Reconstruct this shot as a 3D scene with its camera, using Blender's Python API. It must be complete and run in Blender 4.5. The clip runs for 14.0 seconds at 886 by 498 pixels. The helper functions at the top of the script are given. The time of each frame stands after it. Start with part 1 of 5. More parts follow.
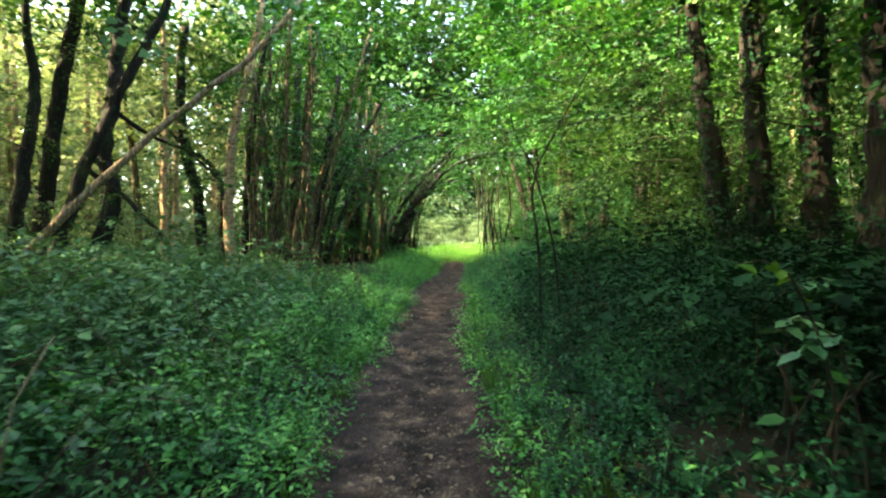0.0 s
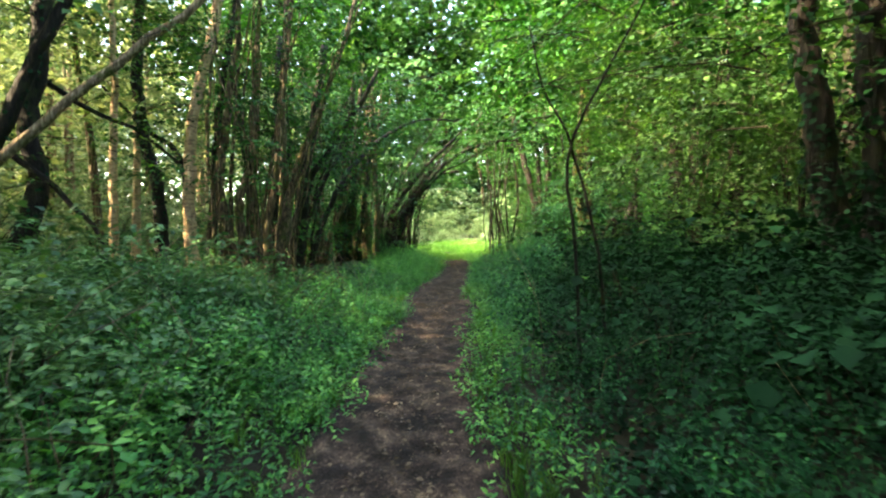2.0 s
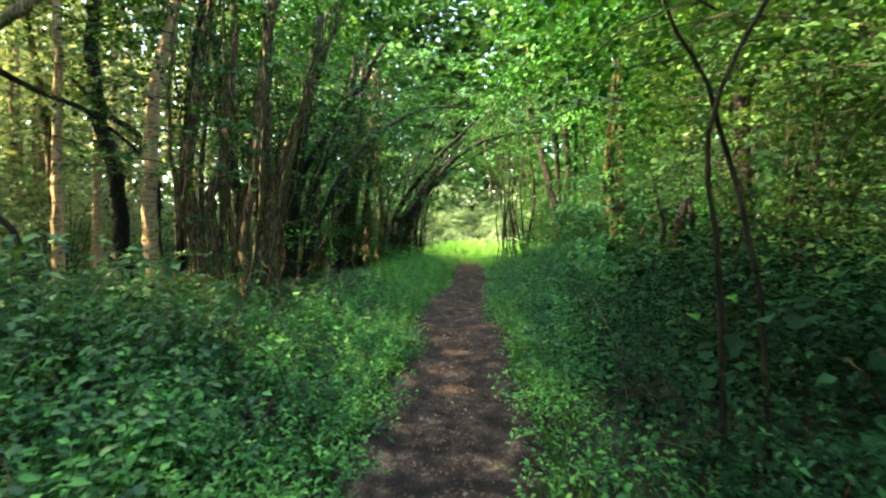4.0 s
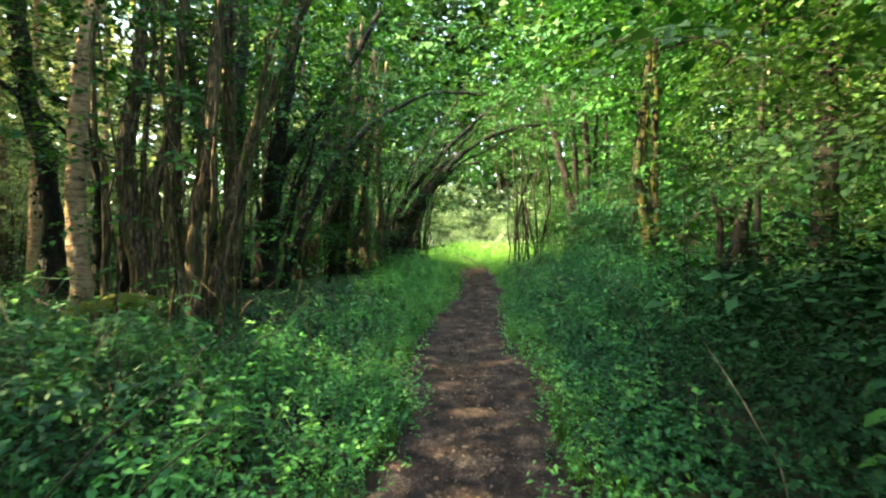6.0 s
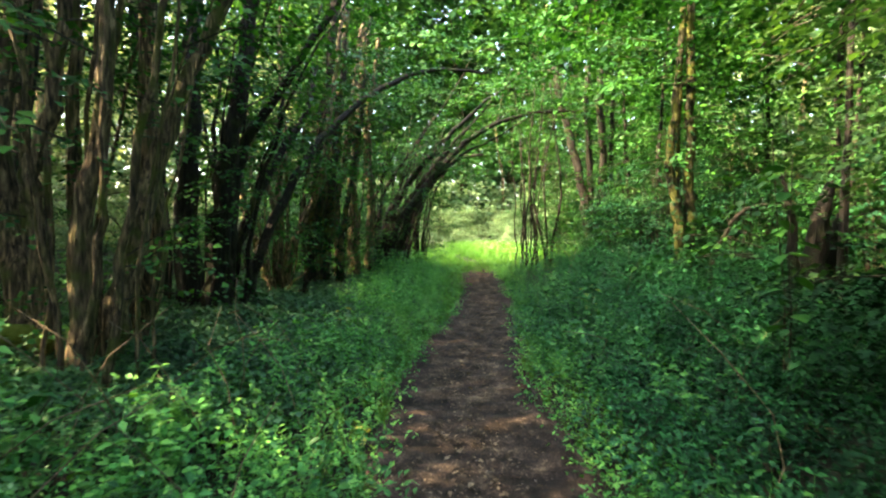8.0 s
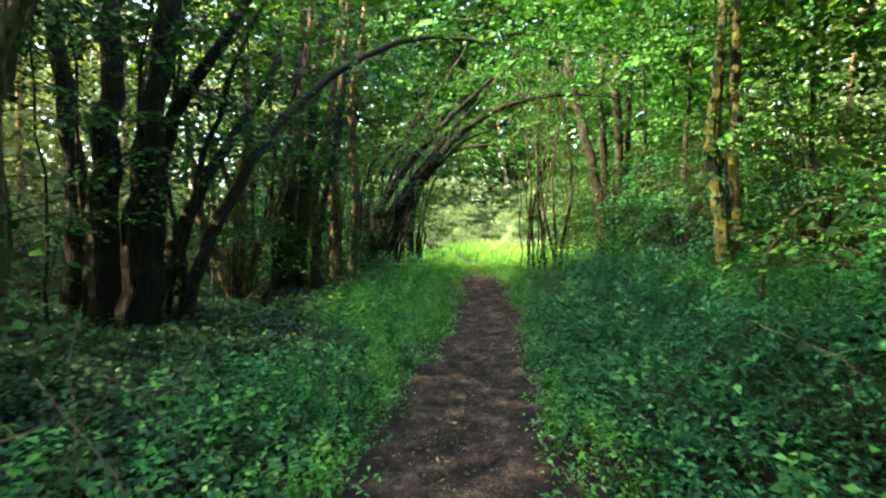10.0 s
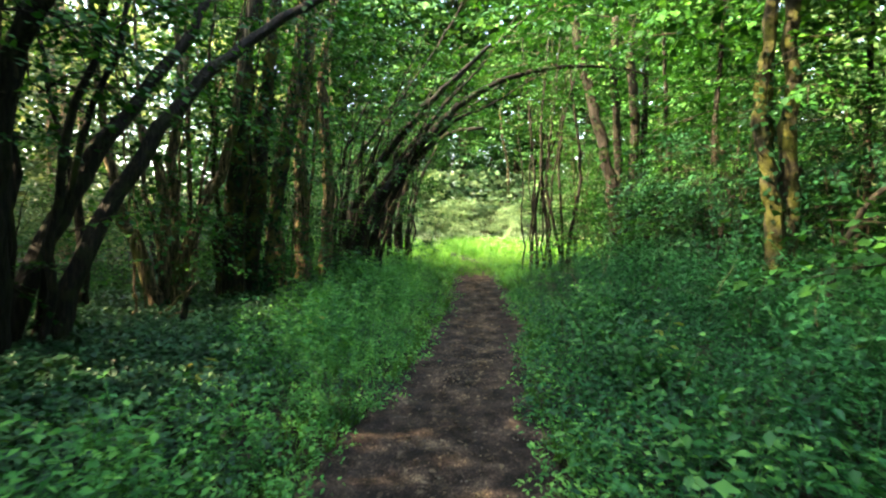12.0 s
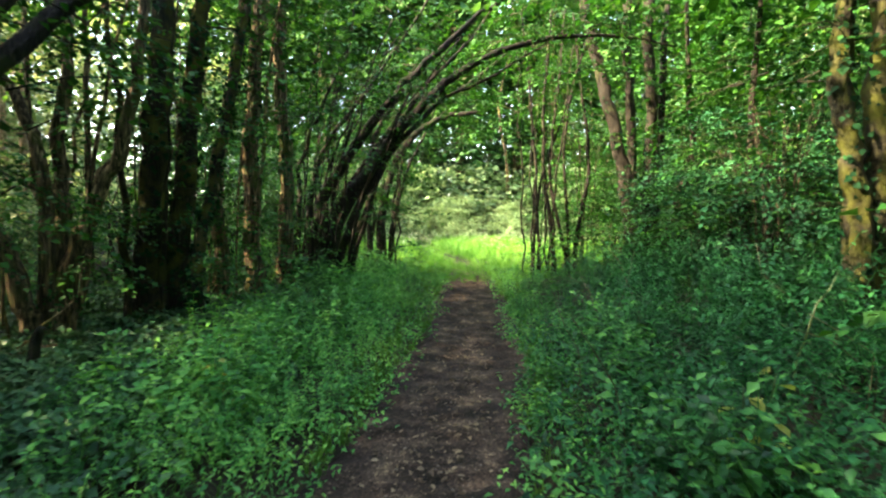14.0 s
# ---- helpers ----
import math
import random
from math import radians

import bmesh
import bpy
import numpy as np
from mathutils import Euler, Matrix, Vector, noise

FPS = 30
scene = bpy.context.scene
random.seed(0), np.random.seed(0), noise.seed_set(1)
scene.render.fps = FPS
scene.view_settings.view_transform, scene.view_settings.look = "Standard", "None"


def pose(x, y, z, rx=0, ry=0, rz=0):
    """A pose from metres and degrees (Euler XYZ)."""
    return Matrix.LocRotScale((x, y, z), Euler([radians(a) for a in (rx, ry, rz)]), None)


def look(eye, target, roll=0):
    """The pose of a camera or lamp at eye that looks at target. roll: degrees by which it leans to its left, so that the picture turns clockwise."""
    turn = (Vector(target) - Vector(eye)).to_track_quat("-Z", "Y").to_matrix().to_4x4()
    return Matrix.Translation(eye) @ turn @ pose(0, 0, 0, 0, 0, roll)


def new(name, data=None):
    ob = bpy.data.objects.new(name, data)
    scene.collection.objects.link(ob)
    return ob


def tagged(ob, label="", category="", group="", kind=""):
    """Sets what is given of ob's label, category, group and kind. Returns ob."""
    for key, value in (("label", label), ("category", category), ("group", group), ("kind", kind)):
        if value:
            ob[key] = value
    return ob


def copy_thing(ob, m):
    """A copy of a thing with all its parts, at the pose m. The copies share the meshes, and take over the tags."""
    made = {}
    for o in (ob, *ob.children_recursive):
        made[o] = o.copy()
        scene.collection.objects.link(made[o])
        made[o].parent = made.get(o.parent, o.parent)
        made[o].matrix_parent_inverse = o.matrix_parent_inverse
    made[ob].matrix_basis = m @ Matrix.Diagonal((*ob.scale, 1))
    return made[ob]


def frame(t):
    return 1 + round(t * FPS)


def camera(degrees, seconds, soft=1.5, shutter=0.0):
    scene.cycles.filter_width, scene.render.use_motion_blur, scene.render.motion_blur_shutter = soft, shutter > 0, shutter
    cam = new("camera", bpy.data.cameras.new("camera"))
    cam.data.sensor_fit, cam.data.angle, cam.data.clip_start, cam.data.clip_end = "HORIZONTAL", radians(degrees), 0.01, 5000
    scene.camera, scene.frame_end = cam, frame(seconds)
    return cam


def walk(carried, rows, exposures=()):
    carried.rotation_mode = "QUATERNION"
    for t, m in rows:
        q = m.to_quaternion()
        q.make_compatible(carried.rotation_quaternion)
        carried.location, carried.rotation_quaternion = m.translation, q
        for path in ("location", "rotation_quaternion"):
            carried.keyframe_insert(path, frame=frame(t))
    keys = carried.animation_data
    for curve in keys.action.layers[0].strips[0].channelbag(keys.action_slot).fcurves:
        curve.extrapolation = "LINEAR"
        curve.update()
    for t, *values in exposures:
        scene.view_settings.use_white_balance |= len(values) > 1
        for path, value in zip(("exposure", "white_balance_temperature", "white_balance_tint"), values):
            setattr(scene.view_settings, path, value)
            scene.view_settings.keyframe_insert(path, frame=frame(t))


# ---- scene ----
cam = camera(82.8, 14.0, soft=2.25, shutter=0.45)
METRES, EYE, TILT, LEAN, TURN = 14.0, 1.56, -1.8, 0.0, 0.0
ROWS = [
    (0.0, 0.0, 0.0, 0.0, -0.0, 0.0, -0.0),
    (0.5, 0.0041, 0.0373, 0.0025, 0.18, -0.25, 0.1),
    (1.0, 0.0042, 0.0737, 0.003, 0.31, -0.38, 0.11),
    (1.5, 0.0051, 0.1115, 0.004, 0.4, -0.51, 0.06),
    (2.0, 0.0041, 0.1488, 0.0034, 0.4, -0.48, 0.03),
    (2.5, 0.0006, 0.1856, 0.0067, 0.45, -0.56, 0.05),
    (3.0, -0.0067, 0.2234, 0.0102, 0.49, -0.71, 0.11),
    (5.5, -0.0236, 0.406, 0.0252, 1.14, -0.75, -0.86),
    (6.0, -0.0238, 0.4409, 0.0261, 1.26, -0.73, -0.71),
    (6.5, -0.0261, 0.4765, 0.0275, 1.36, -0.69, -0.75),
    (7.0, -0.0259, 0.5103, 0.0288, 1.38, -0.7, -0.74),
    (7.5, -0.0217, 0.5456, 0.0307, 1.56, -0.8, -0.65),
    (8.0, -0.0197, 0.5797, 0.0319, 1.57, -0.94, -0.66),
    (10.5, -0.0093, 0.7531, 0.0345, 1.81, -1.03, -0.79),
    (11.0, -0.004, 0.789, 0.0349, 1.89, -1.2, -0.81),
    (11.5, 0.0014, 0.822, 0.0318, 1.96, -1.27, -0.8),
    (12.0, 0.0076, 0.8561, 0.0292, 2.14, -1.34, -0.78),
    (12.5, 0.0121, 0.8909, 0.0285, 2.29, -1.34, -0.76),
    (13.0, 0.0183, 0.9251, 0.0288, 2.39, -1.34, -0.71),
    (13.5, 0.0209, 0.9597, 0.0301, 2.54, -1.5, -0.63),
    (14.0, 0.0241, 0.9928, 0.0313, 2.14, -1.45, -0.62),
]
STOPS, KELVIN, TINT = 4.36, 7620, 5
walk(cam, [(t, pose(0, 0, EYE, TILT, LEAN, TURN) @ pose(METRES * x, METRES * y, METRES * z, 90 + pitch, roll, yaw))
           for t, x, y, z, yaw, pitch, roll in ROWS], exposures=[(0.0, STOPS + 0.09, KELVIN, TINT), (14.0, STOPS - 0.06, KELVIN, TINT)])

# ---- sky and sun ----
SUN_ELEVATION, SUN_TOWARDS = radians(32), Vector((-0.95, -0.24, 0)).normalized()
world = bpy.data.worlds.new("sky")
scene.world = world
world.use_nodes = True
wn = world.node_tree.nodes
sky = wn.new("ShaderNodeTexSky")
sky.sky_type, sky.sun_disc = "NISHITA", False
sky.sun_elevation = SUN_ELEVATION
sky.sun_rotation = math.atan2(SUN_TOWARDS.x, SUN_TOWARDS.y)
sky.air_density, sky.dust_density = 1.0, 3.0
world.node_tree.links.new(sky.outputs[0], wn["Background"].inputs[0])
wn["Background"].inputs[1].default_value = 0.13
sun = new("sun", bpy.data.lights.new("sun", "SUN"))
sun.data.energy, sun.data.angle, sun.data.color = 3.0, radians(0.6), (1.0, 0.84, 0.60)
towards = SUN_TOWARDS * math.cos(SUN_ELEVATION) + Vector((0, 0, math.sin(SUN_ELEVATION)))
sun.matrix_world = look((0, 0, 60), Vector((0, 0, 60)) - towards)

# ---- materials ----
def nodes_of(name):
    m = bpy.data.materials.new(name)
    m.use_nodes = True
    return m, m.node_tree.nodes, m.node_tree.links


def ramp(n, stops):
    r = n.new("ShaderNodeValToRGB")
    e = r.color_ramp.elements
    while len(e) < len(stops):
        e.new(0.5)
    for el, (p, c) in zip(e, stops):
        el.position, el.color = p, (*c, 1)
    return r


def leaf_material(name, dark, mid, light, through_share=0.4, rough=0.45, spec=0.4, glow=(1.2, 1.25, 0.55)):
    m, n, l = nodes_of(name)
    b = n["Principled BSDF"]
    geo = n.new("ShaderNodeNewGeometry")
    pos = n.new("ShaderNodeTexNoise")
    pos.inputs["Scale"].default_value = 0.55
    pos.inputs["Detail"].default_value = 3
    l.new(geo.outputs["Position"], pos.inputs["Vector"])
    mix = n.new("ShaderNodeMath")
    mix.operation = "MULTIPLY_ADD"
    l.new(pos.outputs["Fac"], mix.inputs[0])
    mix.inputs[1].default_value = 0.9
    half = n.new("ShaderNodeMath")
    half.operation = "MULTIPLY_ADD"
    l.new(geo.outputs["Random Per Island"], half.inputs[0])
    half.inputs[1].default_value, half.inputs[2].default_value = 0.6, -0.92
    plant = n.new("ShaderNodeTexNoise")
    plant.inputs["Scale"].default_value = 3.2
    l.new(geo.outputs["Position"], plant.inputs["Vector"])
    tuftw = n.new("ShaderNodeMath")
    tuftw.operation = "MULTIPLY_ADD"
    l.new(plant.outputs["Fac"], tuftw.inputs[0])
    tuftw.inputs[1].default_value = 1.3
    l.new(half.outputs[0], tuftw.inputs[2])
    l.new(tuftw.outputs[0], mix.inputs[2])
    r = ramp(n, [(0.1, dark), (0.5, mid), (0.9, light)])
    l.new(mix.outputs[0], r.inputs[0])
    vein = n.new("ShaderNodeTexNoise")
    vein.inputs["Scale"].default_value = 60
    l.new(geo.outputs["Position"], vein.inputs["Vector"])
    bump = n.new("ShaderNodeBump")
    bump.inputs["Strength"].default_value, bump.inputs["Distance"].default_value = 0.35, 0.004
    l.new(vein.outputs["Fac"], bump.inputs["Height"])
    l.new(bump.outputs[0], b.inputs["Normal"])
    l.new(r.outputs[0], b.inputs["Base Color"])
    b.inputs["Roughness"].default_value = rough
    b.inputs["Specular IOR Level"].default_value = spec
    tr = n.new("ShaderNodeBsdfTranslucent")
    gain = n.new("ShaderNodeMix")
    gain.data_type, gain.blend_type = "RGBA", "MULTIPLY"
    gain.inputs["Factor"].default_value = 1
    l.new(r.outputs[0], gain.inputs["A"])
    gain.inputs["B"].default_value = (*glow, 1)
    l.new(gain.outputs["Result"], tr.inputs["Color"])
    ms = n.new("ShaderNodeMixShader")
    ms.inputs[0].default_value = through_share
    l.new(b.outputs[0], ms.inputs[1])
    l.new(tr.outputs[0], ms.inputs[2])
    l.new(ms.outputs[0], n["Material Output"].inputs[0])
    return m


def bark_material(name, dark, mid, light, moss=(0.055, 0.07, 0.010), mossy=0.45, stretch=0.13, bands=False):
    m, n, l = nodes_of(name)
    b = n["Principled BSDF"]
    tc = n.new("ShaderNodeTexCoord")
    mp = n.new("ShaderNodeMapping")
    mp.inputs["Scale"].default_value = (1, 1, 3.0 if bands else stretch)
    l.new(tc.outputs["Object"], mp.inputs[0])
    fine = n.new("ShaderNodeTexNoise")
    fine.inputs["Scale"].default_value, fine.inputs["Detail"].default_value = (9 if bands else 34), 8
    l.new(mp.outputs[0], fine.inputs["Vector"])
    r = ramp(n, [(0.36, dark), (0.52, mid), (0.72, light)])
    l.new(fine.outputs["Fac"], r.inputs[0])
    patch = n.new("ShaderNodeTexNoise")
    patch.inputs["Scale"].default_value, patch.inputs["Detail"].default_value = 3.4, 7
    l.new(tc.outputs["Object"], patch.inputs["Vector"])
    edge = ramp(n, [(1 - mossy - 0.08, (0, 0, 0)), (1 - mossy + 0.1, (1, 1, 1))])
    l.new(patch.outputs["Fac"], edge.inputs[0])
    mix = n.new("ShaderNodeMix")
    mix.data_type = "RGBA"
    l.new(edge.outputs[0], mix.inputs["Factor"])
    l.new(r.outputs[0], mix.inputs["A"])
    mix.inputs["B"].default_value = (*moss, 1)
    spot = n.new("ShaderNodeTexNoise")
    spot.inputs["Scale"].default_value, spot.inputs["Detail"].default_value = 24, 5
    drawn = n.new("ShaderNodeMapping")
    drawn.inputs["Scale"].default_value = (1, 1, 0.16)
    l.new(tc.outputs["Object"], drawn.inputs[0])
    l.new(drawn.outputs[0], spot.inputs["Vector"])
    # pale lichen flecks; highlights on lit bark are put into them too
    fleck = ramp(n, [(0.58, (0, 0, 0)), (0.70, (1, 1, 1))])
    l.new(spot.outputs["Fac"], fleck.inputs[0])
    lichen_highlight = n.new("ShaderNodeMix")
    lichen_highlight.data_type = "RGBA"
    l.new(fleck.outputs[0], lichen_highlight.inputs["Factor"])
    l.new(mix.outputs["Result"], lichen_highlight.inputs["A"])
    lichen_highlight.inputs["B"].default_value = (*[1.35 * c for c in light], 1)
    l.new(lichen_highlight.outputs["Result"], b.inputs["Base Color"])
    b.inputs["Roughness"].default_value = 0.85
    b.inputs["Specular IOR Level"].default_value = 0.25
    bump = n.new("ShaderNodeBump")
    bump.inputs["Strength"].default_value, bump.inputs["Distance"].default_value = 0.9, 0.035
    l.new(fine.outputs["Fac"], bump.inputs["Height"])
    l.new(bump.outputs[0], b.inputs["Normal"])
    return m


def soil_material(name, stops, scale, grain=60):
    m, n, l = nodes_of(name)
    b = n["Principled BSDF"]
    tc = n.new("ShaderNodeTexCoord")
    a = n.new("ShaderNodeTexNoise")
    a.inputs["Scale"].default_value, a.inputs["Detail"].default_value = scale, 9
    a.inputs["Roughness"].default_value = 0.7
    l.new(tc.outputs["Object"], a.inputs["Vector"])
    g = n.new("ShaderNodeTexNoise")
    g.inputs["Scale"].default_value, g.inputs["Detail"].default_value = grain, 5
    l.new(tc.outputs["Object"], g.inputs["Vector"])
    add = n.new("ShaderNodeMath")
    add.operation = "MULTIPLY_ADD"
    l.new(g.outputs["Fac"], add.inputs[0])
    add.inputs[1].default_value = 0.5
    sub = n.new("ShaderNodeMath")
    sub.operation = "MULTIPLY_ADD"
    l.new(a.outputs["Fac"], sub.inputs[0])
    sub.inputs[1].default_value, sub.inputs[2].default_value = 1.0, -0.25
    l.new(sub.outputs[0], add.inputs[2])
    r = ramp(n, stops)
    l.new(add.outputs[0], r.inputs[0])
    l.new(r.outputs[0], b.inputs["Base Color"])
    b.inputs["Roughness"].default_value = 0.9
    b.inputs["Specular IOR Level"].default_value = 0.2
    bump = n.new("ShaderNodeBump")
    bump.inputs["Strength"].default_value, bump.inputs["Distance"].default_value = 0.7, 0.02
    l.new(add.outputs[0], bump.inputs["Height"])
    l.new(bump.outputs[0], b.inputs["Normal"])
    return m


HAZEL = leaf_material("hazel_leaf", (0.006, 0.038, 0.008), (0.017, 0.087, 0.015), (0.055, 0.168, 0.023), 0.22, 0.6, 0.16, (1.15, 1.15, 0.55))
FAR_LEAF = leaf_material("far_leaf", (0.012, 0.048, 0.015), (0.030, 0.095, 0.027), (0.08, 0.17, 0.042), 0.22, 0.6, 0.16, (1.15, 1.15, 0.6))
# paler than real leaves: haze and sun on far foliage are in the colour
HAZE_LIT_LEAF = leaf_material("haze_lit_leaf", (0.07, 0.14, 0.06), (0.14, 0.23, 0.11), (0.24, 0.33, 0.17), 0.4, 0.6, 0.2, (1.1, 1.1, 0.9))
# beige leaf: sunlight on the wood behind the bank is put into it
LIT_LEAF = leaf_material("sun_toned_leaf", (0.09, 0.14, 0.055), (0.18, 0.245, 0.105), (0.30, 0.36, 0.17), 0.4, 0.6, 0.2, (1.15, 1.1, 0.8))
ASH = leaf_material("ash_leaf", (0.022, 0.068, 0.019), (0.046, 0.119, 0.030), (0.095, 0.189, 0.046), 0.3, 0.6, 0.2)
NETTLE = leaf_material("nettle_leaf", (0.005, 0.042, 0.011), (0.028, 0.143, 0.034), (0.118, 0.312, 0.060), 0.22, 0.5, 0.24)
# deeper blue-green herb, with this side's shade partly put into the colour
SHADED_HERB = leaf_material("shaded_herb_leaf", (0.002, 0.028, 0.010), (0.010, 0.092, 0.029), (0.048, 0.200, 0.055), 0.22, 0.5, 0.24)
BRAMBLE = leaf_material("bramble_leaf", (0.011, 0.043, 0.014), (0.047, 0.135, 0.042), (0.153, 0.281, 0.087), 0.18, 0.5, 0.24)
IVY = leaf_material("ivy_leaf", (0.009, 0.040, 0.016), (0.029, 0.103, 0.039), (0.090, 0.196, 0.070), 0.12, 0.5, 0.24)
GRASS = leaf_material("grass_blade", (0.024, 0.085, 0.013), (0.058, 0.155, 0.020), (0.12, 0.22, 0.034), 0.35, 0.6, 0.2)
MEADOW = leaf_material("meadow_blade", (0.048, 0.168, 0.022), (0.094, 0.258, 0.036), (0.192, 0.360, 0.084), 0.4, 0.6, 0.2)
# brighter than real leaves: skylight along the path is put into this green
LIT_EDGE_HERB = leaf_material("lit_edge_herb", (0.020, 0.117, 0.024), (0.079, 0.298, 0.063), (0.242, 0.530, 0.108), 0.25, 0.5, 0.24)
SEED_HEAD = leaf_material("seed_head", (0.22, 0.28, 0.16), (0.36, 0.42, 0.28), (0.55, 0.58, 0.45), 0.3, 0.7, 0.1, (1, 1, 0.9))
# deep green bush leaf; shade behind the nettles is put into its colour
SHADED_BUSH = leaf_material("shaded_bush_leaf", (0.004, 0.030, 0.013), (0.012, 0.078, 0.032), (0.042, 0.150, 0.055), 0.2, 0.6, 0.16)
# far darker than any leaf: the hollow's shade is put into this colour
SHADED_THICKET = leaf_material("shaded_thicket_leaf", (0.002, 0.012, 0.005), (0.005, 0.030, 0.011), (0.017, 0.070, 0.024), 0.12, 0.75, 0.08)
STRAW = leaf_material("yellow_leaf", (0.22, 0.24, 0.05), (0.32, 0.33, 0.08), (0.45, 0.42, 0.12), 0.4)
DEAD_LEAF = leaf_material("dead_leaf", (0.05, 0.034, 0.02), (0.095, 0.068, 0.044), (0.23, 0.17, 0.105), 0.1, 0.8, 0.2, (1, 0.9, 0.7))
BARK = bark_material("hazel_bark", (0.012, 0.008, 0.0045), (0.070, 0.049, 0.027), (0.24, 0.17, 0.092), mossy=0.42)
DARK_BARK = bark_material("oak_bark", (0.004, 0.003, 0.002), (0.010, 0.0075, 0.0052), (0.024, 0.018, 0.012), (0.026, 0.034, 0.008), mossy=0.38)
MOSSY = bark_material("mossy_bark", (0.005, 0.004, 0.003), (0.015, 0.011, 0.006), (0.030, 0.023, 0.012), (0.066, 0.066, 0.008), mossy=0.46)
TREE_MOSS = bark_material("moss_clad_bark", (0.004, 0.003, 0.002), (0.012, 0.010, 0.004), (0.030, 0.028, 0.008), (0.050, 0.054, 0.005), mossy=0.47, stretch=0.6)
MOSS = bark_material("moss_cushion", (0.03, 0.035, 0.008), (0.07, 0.085, 0.012), (0.13, 0.15, 0.03), (0.12, 0.14, 0.016), mossy=0.75, stretch=1.0)
PALE_BARK = bark_material("pale_bark", (0.19, 0.130, 0.078), (0.40, 0.265, 0.145), (0.47, 0.33, 0.19), mossy=0.22, bands=True)
DEAD_WOOD = bark_material("dead_wood", (0.07, 0.047, 0.026), (0.16, 0.112, 0.062), (0.32, 0.235, 0.14), mossy=0.42)
TWIG = bark_material("twig_bark", (0.010, 0.008, 0.005), (0.022, 0.017, 0.010), (0.05, 0.038, 0.022), mossy=0.3)
STEM = leaf_material("green_stem", (0.05, 0.08, 0.03), (0.08, 0.12, 0.04), (0.12, 0.15, 0.06), 0.1)
PATH_SOIL = soil_material("path_soil", [(0.36, (0.006, 0.004, 0.0032)), (0.49, (0.024, 0.0152, 0.0112)), (0.60, (0.072, 0.047, 0.033)), (0.74, (0.27, 0.185, 0.11))], 3.2)
GROUND_SOIL = soil_material("leaf_mould", [(0.3, (0.006, 0.005, 0.003)), (0.5, (0.014, 0.012, 0.006)), (0.75, (0.035, 0.032, 0.014))], 2.2)
PEBBLE = soil_material("pebble", [(0.2, (0.06, 0.048, 0.04)), (0.5, (0.12, 0.095, 0.078)), (0.8, (0.24, 0.20, 0.15))], 14)

# ---- mesh tools ----
rng = np.random.default_rng(7)


def raw_mesh(name, verts, tris, material, smooth=False):
    verts, tris = np.asarray(verts, np.float32), np.asarray(tris, np.int32)
    me = bpy.data.meshes.new(name)
    me.vertices.add(len(verts))
    me.vertices.foreach_set("co", verts.ravel())
    k = tris.shape[1]
    me.loops.add(tris.size)
    me.loops.foreach_set("vertex_index", tris.ravel())
    me.polygons.add(len(tris))
    me.polygons.foreach_set("loop_start", np.arange(0, tris.size, k, dtype=np.int32))
    if smooth:
        me.polygons.foreach_set("use_smooth", np.ones(len(tris), bool))
    me.update(calc_edges=True)
    me.materials.append(material)
    return me


def part(name, geometry, material, parent, label="", smooth=False):
    ob = new(name, geometry if isinstance(geometry, bpy.types.Mesh) else raw_mesh(name, *geometry, material, smooth))
    ob.parent = parent
    if label:
        tagged(ob, label)
    return ob


def joined(pieces):
    """One (verts, faces) pair out of many."""
    vs, fs, base = [], [], 0
    for v, f in pieces:
        vs.append(v)
        fs.append(f + base)
        base += len(v)
    return np.concatenate(vs), np.concatenate(fs)


def unit(v):
    return v / np.maximum(np.linalg.norm(v, axis=-1, keepdims=True), 1e-9)


LEAF4 = (np.array([[0, 0, 0], [0.42, 0.5, 0.10], [1, 0, -0.08], [0.42, -0.5, 0.10]]), np.array([[0, 1, 2], [0, 2, 3]]))
LEAF6 = (np.array([[0, 0, 0], [0.25, 0.42, 0.07], [0.68, 0.38, 0.05], [1, 0, -0.10], [0.68, -0.38, 0.05], [0.25, -0.42, 0.07]]),
         np.array([[0, 1, 2], [0, 2, 3], [0, 3, 4], [0, 4, 5]]))


def leaves(places, ways, ups, length, width, shape=LEAF6):
    """Folded leaves that start at places and point along ways."""
    n = len(places)
    way = unit(np.asarray(ways, float))
    side = unit(np.cross(np.asarray(ups, float), way))
    up = np.cross(way, side)
    t, f = shape
    L, W = np.broadcast_to(length, n)[:, None, None], np.broadcast_to(width, n)[:, None, None]
    v = np.asarray(places)[:, None] + way[:, None] * t[None, :, :1] * L + side[:, None] * t[None, :, 1:2] * W + up[:, None] * t[None, :, 2:] * L
    faces = f[None] + (np.arange(n) * len(t))[:, None, None]
    return v.reshape(-1, 3), faces.reshape(-1, 3)


